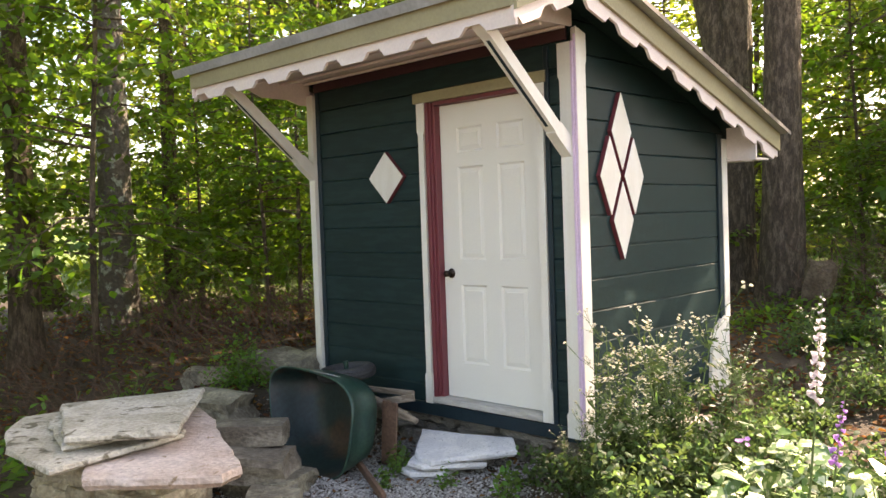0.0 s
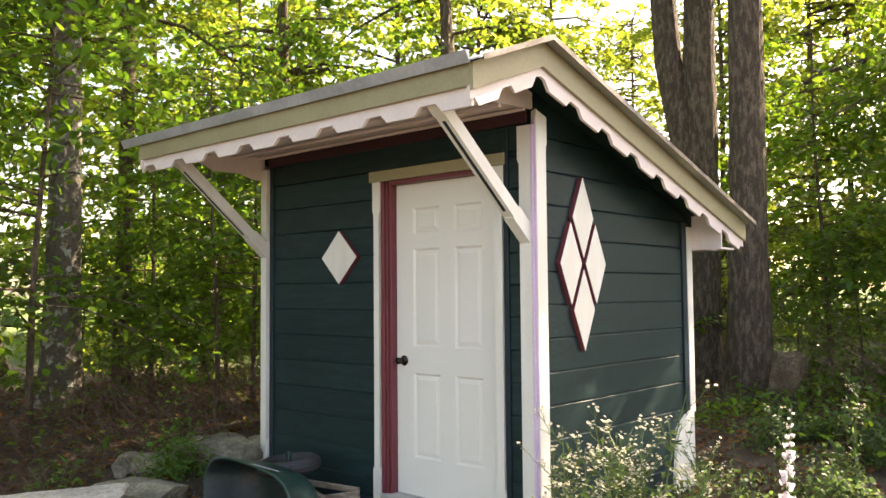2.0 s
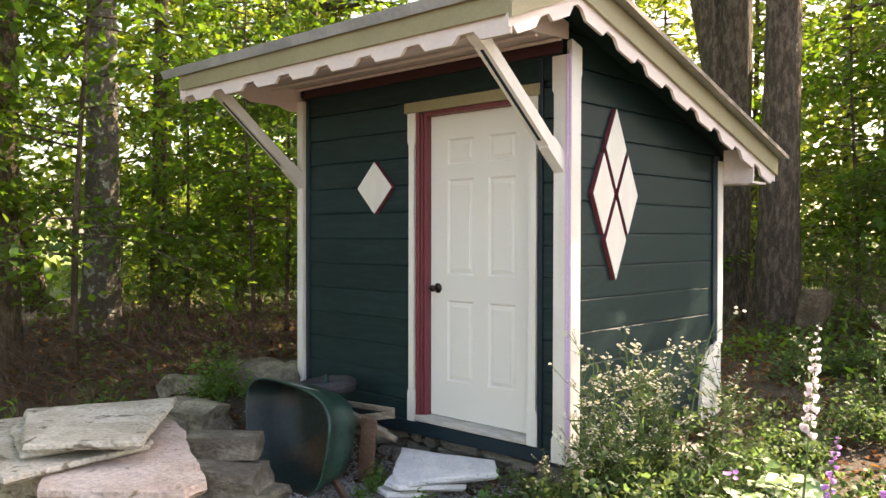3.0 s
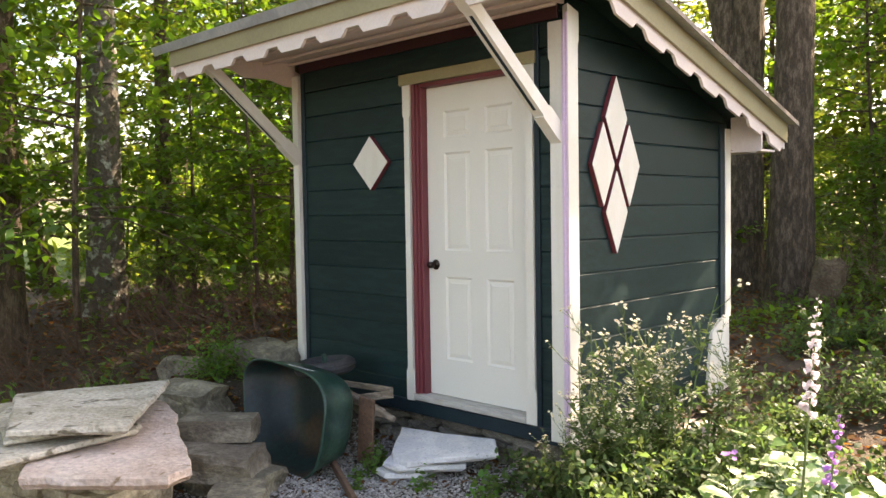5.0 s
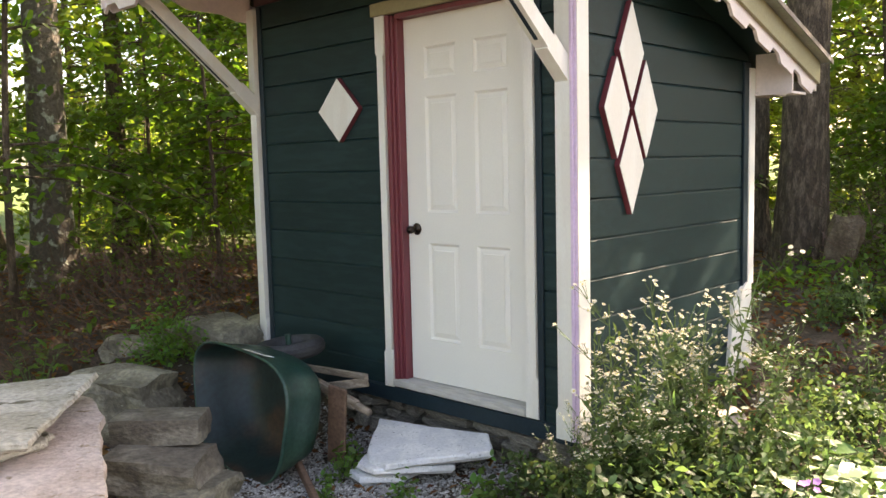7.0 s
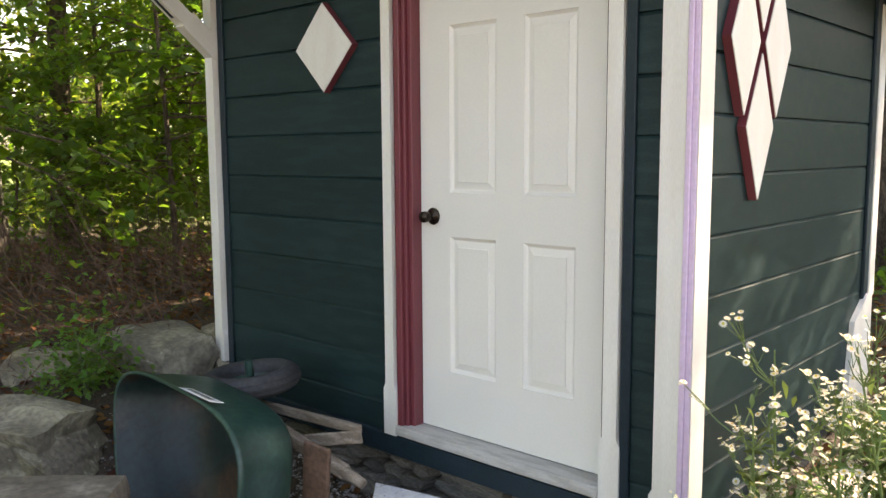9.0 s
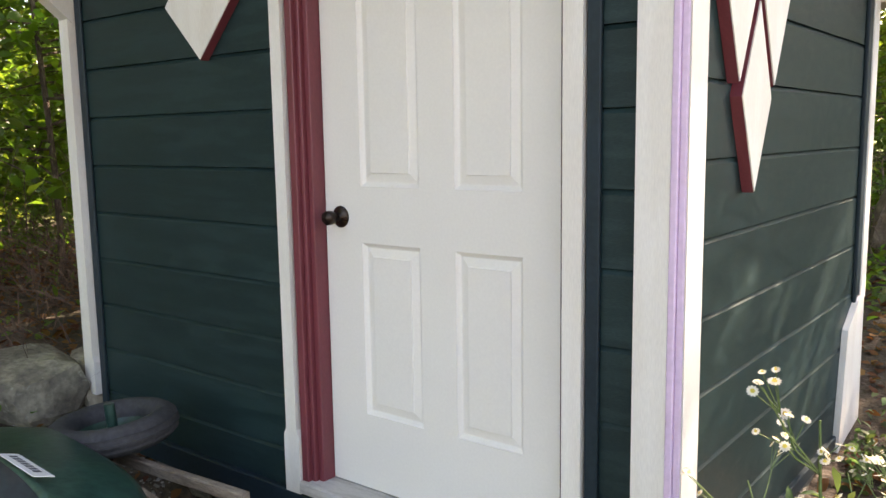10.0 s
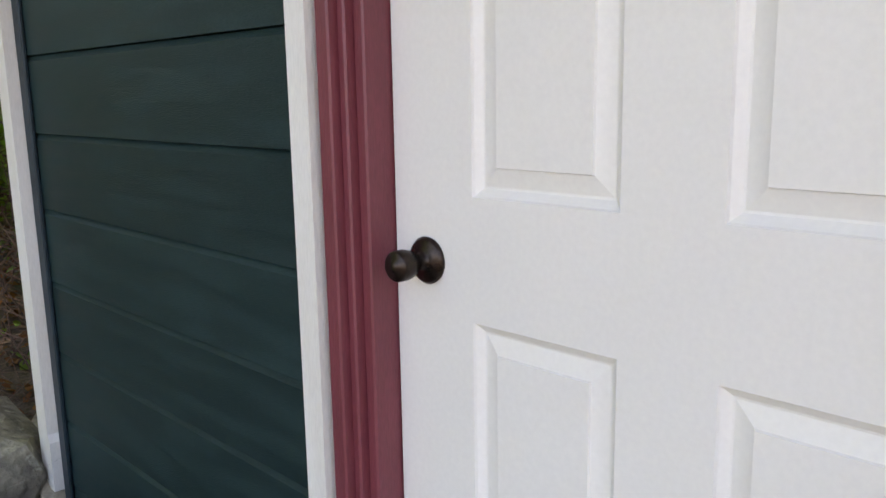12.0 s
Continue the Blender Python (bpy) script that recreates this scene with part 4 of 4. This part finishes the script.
part("rim", lathe([(0.128, 0.018), (0.119, -0.008), (0.10, -0.024), (0.05, -0.026), (0.0, -0.026)], 32), TRAY, wheel, smooth=True)
part("hub", lathe([(0.0, -0.06), (0.018, -0.06), (0.018, 0.085), (0.0, 0.085)], 14), TRAY, wheel)
strip("axle_bracket", L(-0.62, -0.40, 0.10), L(-0.60, -0.52, 0.02), 0.04, 0.01, BROWN_IRON, barrow)
# sticker on the upper side of the tray, with bars for its print
bm = box(-0.115, 0.115, -0.028, 0.028, 0, 0.002)
lab = part("sticker", bm, STICKER, barrow, "torn white sticker")
lab.matrix_local = Matrix.Translation(L(-0.30, -0.855, 0.253)) @ pose(0, 0, 0, -18, 1, -3)
for k in range(7):
    part("print_bar", box(-0.09 + k * 0.025, -0.073 + k * 0.025, -0.010, 0.012, 0.0024, 0.003), PRINT, lab)

# ---- stone foundation ----
foundation = thing("foundation", "dry-laid grey stone foundation under the shed", "foundation", kind="structure")
rng = np.random.default_rng(11)
shapes = []
for k in range(12):
    bm = stone_bm(1, 1, 1, 40 + k, 0.16, 2)
    me = bpy.data.meshes.new("stone")
    bm.to_mesh(me)
    bm.free()
    me.materials.append(STONE)
    shapes.append(me)


def lay_stones(length, place, turn, low):
    z = -0.16
    row = 0
    while z > low:
        h = rng.uniform(0.06, 0.12)
        u = -rng.uniform(0, 0.1)
        while u < length:
            w = rng.uniform(0.10, 0.30)
            st = new("stone", shapes[int(rng.integers(12))])
            st.parent = foundation
            x, y = place(u + w / 2)
            st.matrix_world = pose(x, y + rng.uniform(-0.03, 0.03), z - h, rng.uniform(-4, 4), rng.uniform(-4, 4), turn + rng.uniform(-6, 6))
            st.scale = (w * 0.98, rng.uniform(0.2, 0.28), h * 1.0)
            u += w
        z -= h
        row += 1


lay_stones(2.5, lambda u: (-1.34 + u, 0.075), 0, -0.46)
lay_stones(1.9, lambda u: (1.04, 0.05 + u), 90, -0.40)
part("footing", box(-1.25, 0.98, 0.12, 1.85, -0.6, -0.152), STONE, foundation)


# ---- ground cover ----
GRAVEL = mat("grey_gravel", (0.25, 0.24, 0.225), 0.9, 0.3, 30, 90, 0.4, random_value=0.45, island=True)
DEAD = leaf_mat("dead_leaf", (0.19, 0.085, 0.035), (0.20, 0.08, 0.02), 0.5, 0.8)
WEED = leaf_mat("fresh_weed_leaf", (0.075, 0.17, 0.035), (0.20, 0.36, 0.04), 0.35)
HERB = leaf_mat("herb_leaf", (0.055, 0.098, 0.036), (0.145, 0.225, 0.06), 0.6)
PETAL = leaf_mat("white_petal", (0.80, 0.78, 0.70), (0.6, 0.58, 0.5), 0.08)
CENTRE = leaf_mat("yellow_centre", (0.62, 0.50, 0.12), (0.4, 0.3, 0.05), 0.15)
PURPLE = leaf_mat("purple_petal", (0.50, 0.26, 0.66), (0.50, 0.28, 0.62), 0.2)
PALE_BELL = leaf_mat("pale_lilac_bell", (0.82, 0.77, 0.80), (0.66, 0.58, 0.62), 0.12)
STEM = mat("green_stem", (0.09, 0.14, 0.04), 0.6, 0.2, 20, 80, 0.1)
TWIG = mat("dead_twig", (0.10, 0.058, 0.040), 0.9, 0.3, 14, 60, 0.3, random_value=0.5, island=True)
VARIEGATED = mat("cream_edged_leaf", (0.10, 0.19, 0.05), 0.5, 0.15, 26, 60, 0.1, second=(0.48, 0.52, 0.33), mix=(0.50, 0.54), random_value=0.2, island=True)


def scatter(name, label, category, n, pick, size, material, flat=0.35, narrow=0.55, seed=1):
    rng = np.random.default_rng(seed)
    pts = []
    while len(pts) < n:
        p = pick(rng)
        if p is not None:
            pts.append(p)
    pts = np.array(pts)
    me = leaf_mesh(name, pts, rng.uniform(0.6, 1.35, n) * size, material, flat, rng, narrow)
    return tagged(new(name, me), label, category, kind="stuff")


def pick_litter(rng):
    x, y = rng.uniform(-7.5, 5), rng.uniform(-2.2, 7)
    if XL - 0.05 < x < XR + 0.05 and -0.05 < y < YB or (x > -1.0 and y < -0.1):
        return None
    return x, y, ground_z(x, y) + rng.uniform(0.004, 0.03)


scatter("leaf_litter", "brown fallen leaves on the woodland floor", "leaf litter", 16000, pick_litter, 0.065, DEAD, 0.35, 0.6, 3)


def pick_litter_front(rng):
    x, y = rng.uniform(-1.6, 1.4), rng.uniform(-2.4, -0.1)
    return x, y, ground_z(x, y) + rng.uniform(0.004, 0.02)


scatter("leaf_litter", "dry leaf scraps on the gravel", "leaf litter", 500, pick_litter_front, 0.045, DEAD, 0.35, 0.5, 4)


def build_gravel():
    rng = np.random.default_rng(14)
    n = 17000
    x, y = rng.normal(0.2, 0.6, n), rng.normal(-0.75, 0.55, n)
    y = np.minimum(y, -0.04 - np.abs(rng.normal(0, 0.1, n)))
    base = np.array([(1, 0, 0), (-1, 0, 0), (0, 1, 0), (0, -1, 0), (0, 0, 1), (0, 0, -1)], float)
    tri = np.array([(0, 2, 4), (2, 1, 4), (1, 3, 4), (3, 0, 4), (2, 0, 5), (1, 2, 5), (3, 1, 5), (0, 3, 5)])
    r = rng.uniform(0.004, 0.013, (n, 1, 1)) * rng.uniform(0.6, 1.3, (n, 6, 3))
    z = np.array([ground_z(a, b) for a, b in zip(x, y)]) + 0.003
    ang = rng.uniform(0, 6.28, n)
    c, s = np.cos(ang)[:, None], np.sin(ang)[:, None]
    v = base[None] * r
    v = np.stack([v[..., 0] * c - v[..., 1] * s, v[..., 0] * s + v[..., 1] * c, v[..., 2] * 0.7], -1) + np.stack([x, y, z], 1)[:, None]
    f = (tri[None] + np.arange(n)[:, None, None] * 6).reshape(-1, 3)
    me = bpy.data.meshes.new("gravel")
    me.from_pydata(v.reshape(-1, 3), [], f)
    me.materials.append(GRAVEL)
    tagged(new("gravel", me), "loose grey gravel before the shed", "gravel", kind="stuff")


build_gravel()


def twig_mesh(n, pick, seed, r=(0.002, 0.006), length=(0.3, 0.9), rise=0.6):
    """Thin crooked dead stems, in one mesh."""
    rng = np.random.default_rng(seed)
    vs, fs = [], []
    for _ in range(n):
        p = np.array(pick(rng))
        a = rng.uniform(0, 6.28)
        d = np.array([math.cos(a), math.sin(a), rng.uniform(-0.2, rise)])
        L = rng.uniform(*length)
        rad = rng.uniform(*r)
        base = len(vs)
        for k in range(5):
            q = p + d * L * k / 4
            q[2] = max(q[2], ground_z(q[0], q[1]) + 0.01)
            d = d + rng.normal(0, 0.28, 3)
            d /= np.linalg.norm(d)
            for j in range(3):
                b = 2.094 * j
                vs.append(q + rad * (1 - k / 5) * np.array([math.cos(b), math.sin(b), 0.4 * math.sin(b + 1)]))
        for k in range(4):
            for j in range(3):
                fs.append((base + 3 * k + j, base + 3 * k + (j + 1) % 3, base + 3 * k + 3 + (j + 1) % 3, base + 3 * k + 3 + j))
    me = bpy.data.meshes.new("brush")
    me.from_pydata(vs, [], fs)
    me.materials.append(TWIG)
    return me


def pick_brush(rng):
    x, y = rng.uniform(-4.6, -1.75), rng.uniform(-2.0, 1.4)
    return x, y, ground_z(x, y) + rng.uniform(0, 0.45)


tagged(new("brushwood", twig_mesh(1500, pick_brush, 5)), "tangle of dead reddish-brown brush at the wood's edge", "brushwood", kind="stuff")
tagged(new("undergrowth_twigs", twig_mesh(700, lambda r: (r.uniform(0.3, 2.6), r.uniform(4.2, 7.5), r.uniform(0, 0.8)), 6)), "thin dark twigs of the undergrowth", "twigs", kind="stuff")


def bush(name, label, at, r, h, n, size, material, seed, flat=0.5, narrow=0.6):
    rng = np.random.default_rng(seed)
    q = rng.normal(0, 0.45, (n, 3))
    pts = np.stack([q[:, 0] * r, q[:, 1] * r, np.abs(q[:, 2]) * h * (1.1 - 0.5 * np.hypot(q[:, 0], q[:, 1])) + 0.02], 1)
    t = thing(name, label, "plant", at=at)
    bm = bmesh.new()
    for k in range(9):
        a = rng.uniform(0, 6.28)
        e = rng.uniform(0.2, 0.6) * r
        tube([(0.03 * math.cos(a), 0.03 * math.sin(a), -0.02), (e * 0.5 * math.cos(a), e * 0.5 * math.sin(a), h * 0.35), (e * math.cos(a), e * math.sin(a), h * 0.7)], [0.005, 0.004, 0.002], 5, bm)
    part("stem", bm, STEM, t)
    c = new("leaves", leaf_mesh("leaves", pts, rng.uniform(0.6, 1.3, n) * size, material, flat, rng, narrow))
    c.parent = t
    return t


bush("leafy_weed", "low bright green weed clump among the boulders", (-1.62, -0.68, ground_z(-1.62, -0.68)), 0.27, 0.48, 800, 0.042, WEED, 41)
bush("creeper", "broad-leaved green creeper at the wood's edge", (-2.35, -1.95, ground_z(-2.35, -1.95)), 0.55, 0.42, 130, 0.10, WEED, 43)
bush("creeper", "broad-leaved green creeper at the wood's edge", (-2.5, -1.2, ground_z(-2.5, -1.2)), 0.45, 0.45, 70, 0.10, WEED, 44)
bush("creeper", "broad-leaved green creeper at the wood's edge", (-1.75, -2.55, ground_z(-1.75, -2.55)), 0.5, 0.4, 110, 0.10, WEED, 45)
weed = bush("small_weed", "small green weed in the gravel", (0.10, -0.62, -0.40), 0.10, 0.14, 60, 0.045, WEED, 46)
tag_spots = ((0.56, -0.62, 0.8), (0.24, -0.86, 0.7), (-0.02, -0.50, 1.0), (-0.12, -0.44, 0.9), (0.10, -0.72, 0.6), (0.90, -0.38, 1.1), (0.97, -0.55, 1.0))
for x, y, s in tag_spots:
    c = copy_thing(weed, pose(x, y, ground_z(x, y) - 0.01, 0, 0, x * 900))
    c.scale = (s, s, s)


def pick_cover(rng):
    x, y = rng.uniform(0.95, 4.4), rng.uniform(-1.15, 3.6)
    if rng.random() < smooth_step(2.7, 4.4, x) * 0.96:
        return None
    if x < 1.28 and y > -0.12 or y < -0.45 - 0.75 * smooth_step(1.3, 2.2, x):
        return None
    if noise.noise((x * 1.4, y * 1.4, 7)) < -0.12 - 0.25 * (y < 0.6) or ((x - 1.55) ** 2 + (y - 2.0) ** 2 < 0.35 and rng.random() < 0.85):
        return None
    if x > 2.15 and y < 0.15 and rng.random() < 0.75:
        return None
    top = 0.12 + 0.24 * (noise.noise((x * 2.2, y * 2.2, 2)) + 0.5) * (1.2 if y < 0.8 else 0.9) + 0.30 * smooth_step(1.3, 1.8, x) * (1 - smooth_step(-0.4, 0.5, y))
    return x, y, ground_z(x, y) + max(0.02, top) * rng.uniform(0.15, 1.0)


scatter("ground_cover", "sunlit leafy herbs covering the ground beside the shed", "herbs", 27000, pick_cover, 0.040, HERB, 0.65, 0.6, 21)


def pick_fringe(rng):
    x, y = rng.uniform(0.2, 3.4), rng.uniform(2.6, 8.0)
    if x < 1.3 and y < 3.0:
        return None
    return x, y, ground_z(x, y) + rng.uniform(0, 1) ** 1.6 * (0.32 + 0.3 * noise.noise((x, y, 1)))


scatter("undergrowth", "green undergrowth below the trees", "undergrowth", 4000, pick_fringe, 0.08, LEAF, 0.6, 0.5, 22)


def pick_floor(rng):
    x, y = rng.uniform(-8, -1.6), rng.uniform(-2.5, 6)
    if noise.noise((x * 0.9, y * 0.9, 4)) < 0.05:
        return None
    return x, y, ground_z(x, y) + rng.uniform(0, 1) ** 2 * 0.5


scatter("undergrowth", "scattered green seedlings on the woodland floor", "undergrowth", 2200, pick_floor, 0.07, LEAF, 0.5, 0.6, 23)


# ---- flowers ----
def flower_heads(places, r, seed, petals=11):
    """White daisy-like heads with yellow centres: two meshes' worth of faces."""
    rng = np.random.default_rng(seed)
    white, yellow = bmesh.new(), bmesh.new()
    for p in places:
        p = Vector(p)
        n = Vector((rng.normal(0, 0.5), rng.normal(0, 0.5) - 0.3, 1)).normalized()
        s = n.orthogonal().normalized()
        u = n.cross(s)
        c = white.verts.new(p)
        ring = []
        rr = r * rng.uniform(0.7, 1.2)
        for k in range(petals * 2):
            a = math.pi * k / petals
            q = rr * (1.0 if k % 2 else 0.72)
            ring.append(white.verts.new(p + s * math.cos(a) * q + u * math.sin(a) * q + n * 0.002))
        for k in range(petals * 2):
            white.faces.new((c, ring[k], ring[(k + 1) % (petals * 2)]))
        for h, q in ((0.003, 0.38), (0.006, 0.22)):
            yellow.faces.new([yellow.verts.new(p + n * h + s * math.cos(a) * rr * q + u * math.sin(a) * rr * q) for a in (k * 1.0472 for k in range(6))])
    return white, yellow


def fleabane(seed, height):
    rng = np.random.default_rng(seed)
    t = thing("fleabane", "tall fleabane with small white daisy flowers", "flowering plant", "fleabane by the wall")
    stem = bmesh.new()
    pts = [Vector((0, 0, -0.03))]
    d = Vector((rng.normal(0, 0.06), rng.normal(0, 0.06), 1)).normalized()
    for k in range(6):
        pts.append(pts[-1] + d * height / 6)
        d = (d + Vector((rng.normal(0, 0.05), rng.normal(0, 0.05), 0))).normalized()
    tube(pts, [0.005, 0.005, 0.0045, 0.004, 0.0035, 0.003, 0.002], 5, stem)
    heads, leaves = [], []
    for k in range(9):
        u = rng.uniform(0.62, 1.0)
        p = pts[min(6, int(u * 6))].lerp(pts[min(6, int(u * 6) + 1)], 0.5)
        a = rng.uniform(0, 6.28)
        L = rng.uniform(0.05, 0.16) * (1.3 - 0.5 * u)
        q = p + Vector((math.cos(a) * L, math.sin(a) * L, L * rng.uniform(0.7, 1.4)))
        tube([p, p.lerp(q, 0.5) + Vector((math.cos(a), math.sin(a), 0)) * 0.01, q], [0.002, 0.0016, 0.001], 4, stem)
        for j in range(int(rng.integers(3, 7))):
            h = q + Vector((rng.normal(0, 0.018), rng.normal(0, 0.018), rng.normal(0.008, 0.01)))
            tube([p.lerp(q, 0.7), h], [0.001, 0.0008], 3, stem)
            heads.append(h)
    part("stem", stem, STEM, t)
    for k in range(92):
        u = rng.uniform(0.05, 0.9) ** 0.9
        p = pts[int(u * 6)].lerp(pts[int(u * 6) + 1], (u * 6) % 1)
        a = rng.uniform(0, 6.28)
        e = rng.uniform(0.015, 0.06)
        leaves.append((p.x + e * math.cos(a), p.y + e * math.sin(a), p.z + rng.uniform(-0.01, 0.02)))
    leaves = np.array(leaves)
    me = leaf_mesh("leaves", leaves, rng.uniform(0.6, 1.2, len(leaves)) * 0.075 * (1.25 - 0.7 * leaves[:, 2] / height), HERB, 0.5, rng, 0.3)
    c = new("leaves", me)
    c.parent = t
    white, yellow = flower_heads(heads, 0.0095, seed)
    fl = tagged(part("flower_cluster", white, PETAL, t, "small white flower heads"), kind="stuff")
    tagged(part("flower_centre", yellow, CENTRE, fl, "yellow centres"), kind="stuff")
    return t


plants = [fleabane(60 + k, h) for k, h in enumerate((1.02, 0.9, 1.1, 0.78, 0.95))]
rng = np.random.default_rng(66)
homes = [(1.24, -0.34, 0.40), (1.34, -0.38, 0.48), (1.20, -0.28, 0.32), (1.60, -0.30, 1.06), (1.68, -0.34, 1.08), (1.52, -0.20, 1.08), (1.57, -0.32, 1.06), (1.62, -0.14, 1.0),
         (1.66, -0.26, 0.9), (1.70, -0.05, 1.1), (1.76, -0.10, 1.12), (1.74, 0.08, 1.06), (1.80, 0.02, 1.14), (1.84, 0.16, 1.0), (1.62, 0.0, 0.9), (1.58, 0.14, 0.8), (1.68, 0.22, 0.9),
         (1.92, 0.22, 0.86), (1.36, -0.10, 0.66), (1.28, -0.24, 0.52), (1.50, -0.46, 0.52), (1.60, -0.42, 0.66), (1.98, 0.5, 0.8), (1.9, 0.7, 0.86), (2.1, 1.4, 0.8), (2.3, 2.0, 0.8)]
homes = [(x + 0.09, y - 0.15, top) if top > 0.6 and y < 0.3 else (x, y, top) for x, y, top in homes]
for i in range(24):
    x, y, top = homes[3 + i % 17]
    homes.append((x + rng.normal(0, 0.07), y + rng.normal(0, 0.07), top * rng.uniform(0.55, 0.92)))
for i, (x, y, top) in enumerate(homes):
    src = plants[i % 5]
    s = top / 1.0
    m = pose(x, y, ground_z(x, y) - 0.01, rng.uniform(-5, 5), rng.uniform(-5, 5), rng.uniform(0, 360))
    c = copy_thing(src, m) if i >= 5 else src
    c.matrix_world = m
    c.scale = (s, s, s)


def bell_spike(at, height, lean, seed, material, label, first=0.72, count=36):
    rng = np.random.default_rng(seed)
    t = thing("foxglove", label, "flowering plant", "foxgloves", at=at)
    top = Vector((lean[0], lean[1], height))
    tube_pts = [Vector((0, 0, -0.03)), top * 0.5 + Vector((0.01, 0, 0)), top]
    part("stem", tube(tube_pts, [0.007, 0.005, 0.002], 6), STEM, t)
    bells = bmesh.new()
    for k in range(count):
        u = first + (0.99 - first) * k / count + rng.uniform(-0.01, 0.01)
        p = top * u
        a = k * 2.4
        r = 0.012 * (1.15 - u) / 0.36 * rng.uniform(0.75, 1.1)
        n = Vector((math.cos(a), math.sin(a) - 0.3, -0.35)).normalized()
        m = n.to_track_quat("Z", "Y").to_matrix().to_4x4()
        m.translation = p
        b = lathe([(0.25 * r, 0.0), (0.6 * r, 0.6 * r), (0.75 * r, 1.5 * r), (1.1 * r, 2.1 * r)], 8)
        bmesh.ops.transform(b, matrix=m, verts=b.verts)
        me = bpy.data.meshes.new("bell")
        b.to_mesh(me)
        b.free()
        bells.from_mesh(me)
    tagged(part("flower_spike", bells, material, t, "bell-shaped flowers up the spike"), kind="stuff")
    pts = np.array([(rng.normal(0, 0.07), rng.normal(0, 0.07), rng.uniform(0.0, 0.4) * height) for _ in range(26)])
    c = new("leaves", leaf_mesh("leaves", pts, rng.uniform(0.08, 0.16, 26), HERB, 0.4, rng, 0.4))
    c.parent = t


bell_spike((2.87, -1.17, ground_z(2.87, -1.17)), 1.34, (0.13, -0.02), 71, PALE_BELL, "foxglove with pale lilac-white bells")
bell_spike((2.88, -1.06, ground_z(2.88, -1.06)), 0.95, (0.14, 0.02), 72, PURPLE, "foxglove with purple bells", 0.72, 16)
bell_spike((3.06, -0.92, ground_z(3.06, -0.92)), 1.0, (0.12, 0.03), 73, PURPLE, "foxglove with purple bells", 0.70, 18)
for i, (x, y, h) in enumerate(((2.59, -0.98, 0.68),)):
    t = thing("bellflower", "small purple bellflower among the herbs", "flowering plant", "bellflowers", at=(x, y, ground_z(x, y)))
    part("stem", tube([(0, 0, -0.02), (0.01, 0, h)], [0.003, 0.002], 5), STEM, t)
    white, yellow = flower_heads([(0.01 + 0.02 * math.cos(k * 2.1), 0.02 * math.sin(k * 2.1), h + 0.008 * k) for k in range(4)], 0.016, 80 + i, 5)
    part("blossom", white, PURPLE, t)
    yellow.free()


def hosta(at, n, r, seed, size):
    """A clump of broad cream-edged leaves on arching stalks."""
    rng = np.random.default_rng(seed)
    t = thing("variegated_plant", "clump of broad cream-edged green leaves", "plant", "variegated plants", at=at)
    stalks, pts = bmesh.new(), []
    for k in range(n):
        a, e, h = rng.uniform(0, 6.28), rng.uniform(0.03, 1) ** 0.6 * r, rng.uniform(0.16, 0.58)
        p = Vector((e * math.cos(a), e * math.sin(a), h * (1.15 - 0.5 * e / r)))
        tube([(0, 0, -0.02), p * 0.6 + Vector((0, 0, 0.03)), p], [0.003, 0.003, 0.002], 4, stalks)
        pts.append(p)
    part("stalk", stalks, STEM, t)
    me = leaf_mesh("leaves", np.array(pts), rng.uniform(0.75, 1.25, n) * size, VARIEGATED, 0.45, rng, 0.72)
    c = new("leaves", me)
    c.parent = t


for i, (x, y) in enumerate(((2.33, -0.11), (2.62, -0.30), (2.75, -0.65), (2.48, -0.62), (2.92, -0.92), (2.66, -1.02), (2.98, -0.40))):
    hosta((x, y, ground_z(x, y)), 60, 0.26, 90 + i, 0.115)
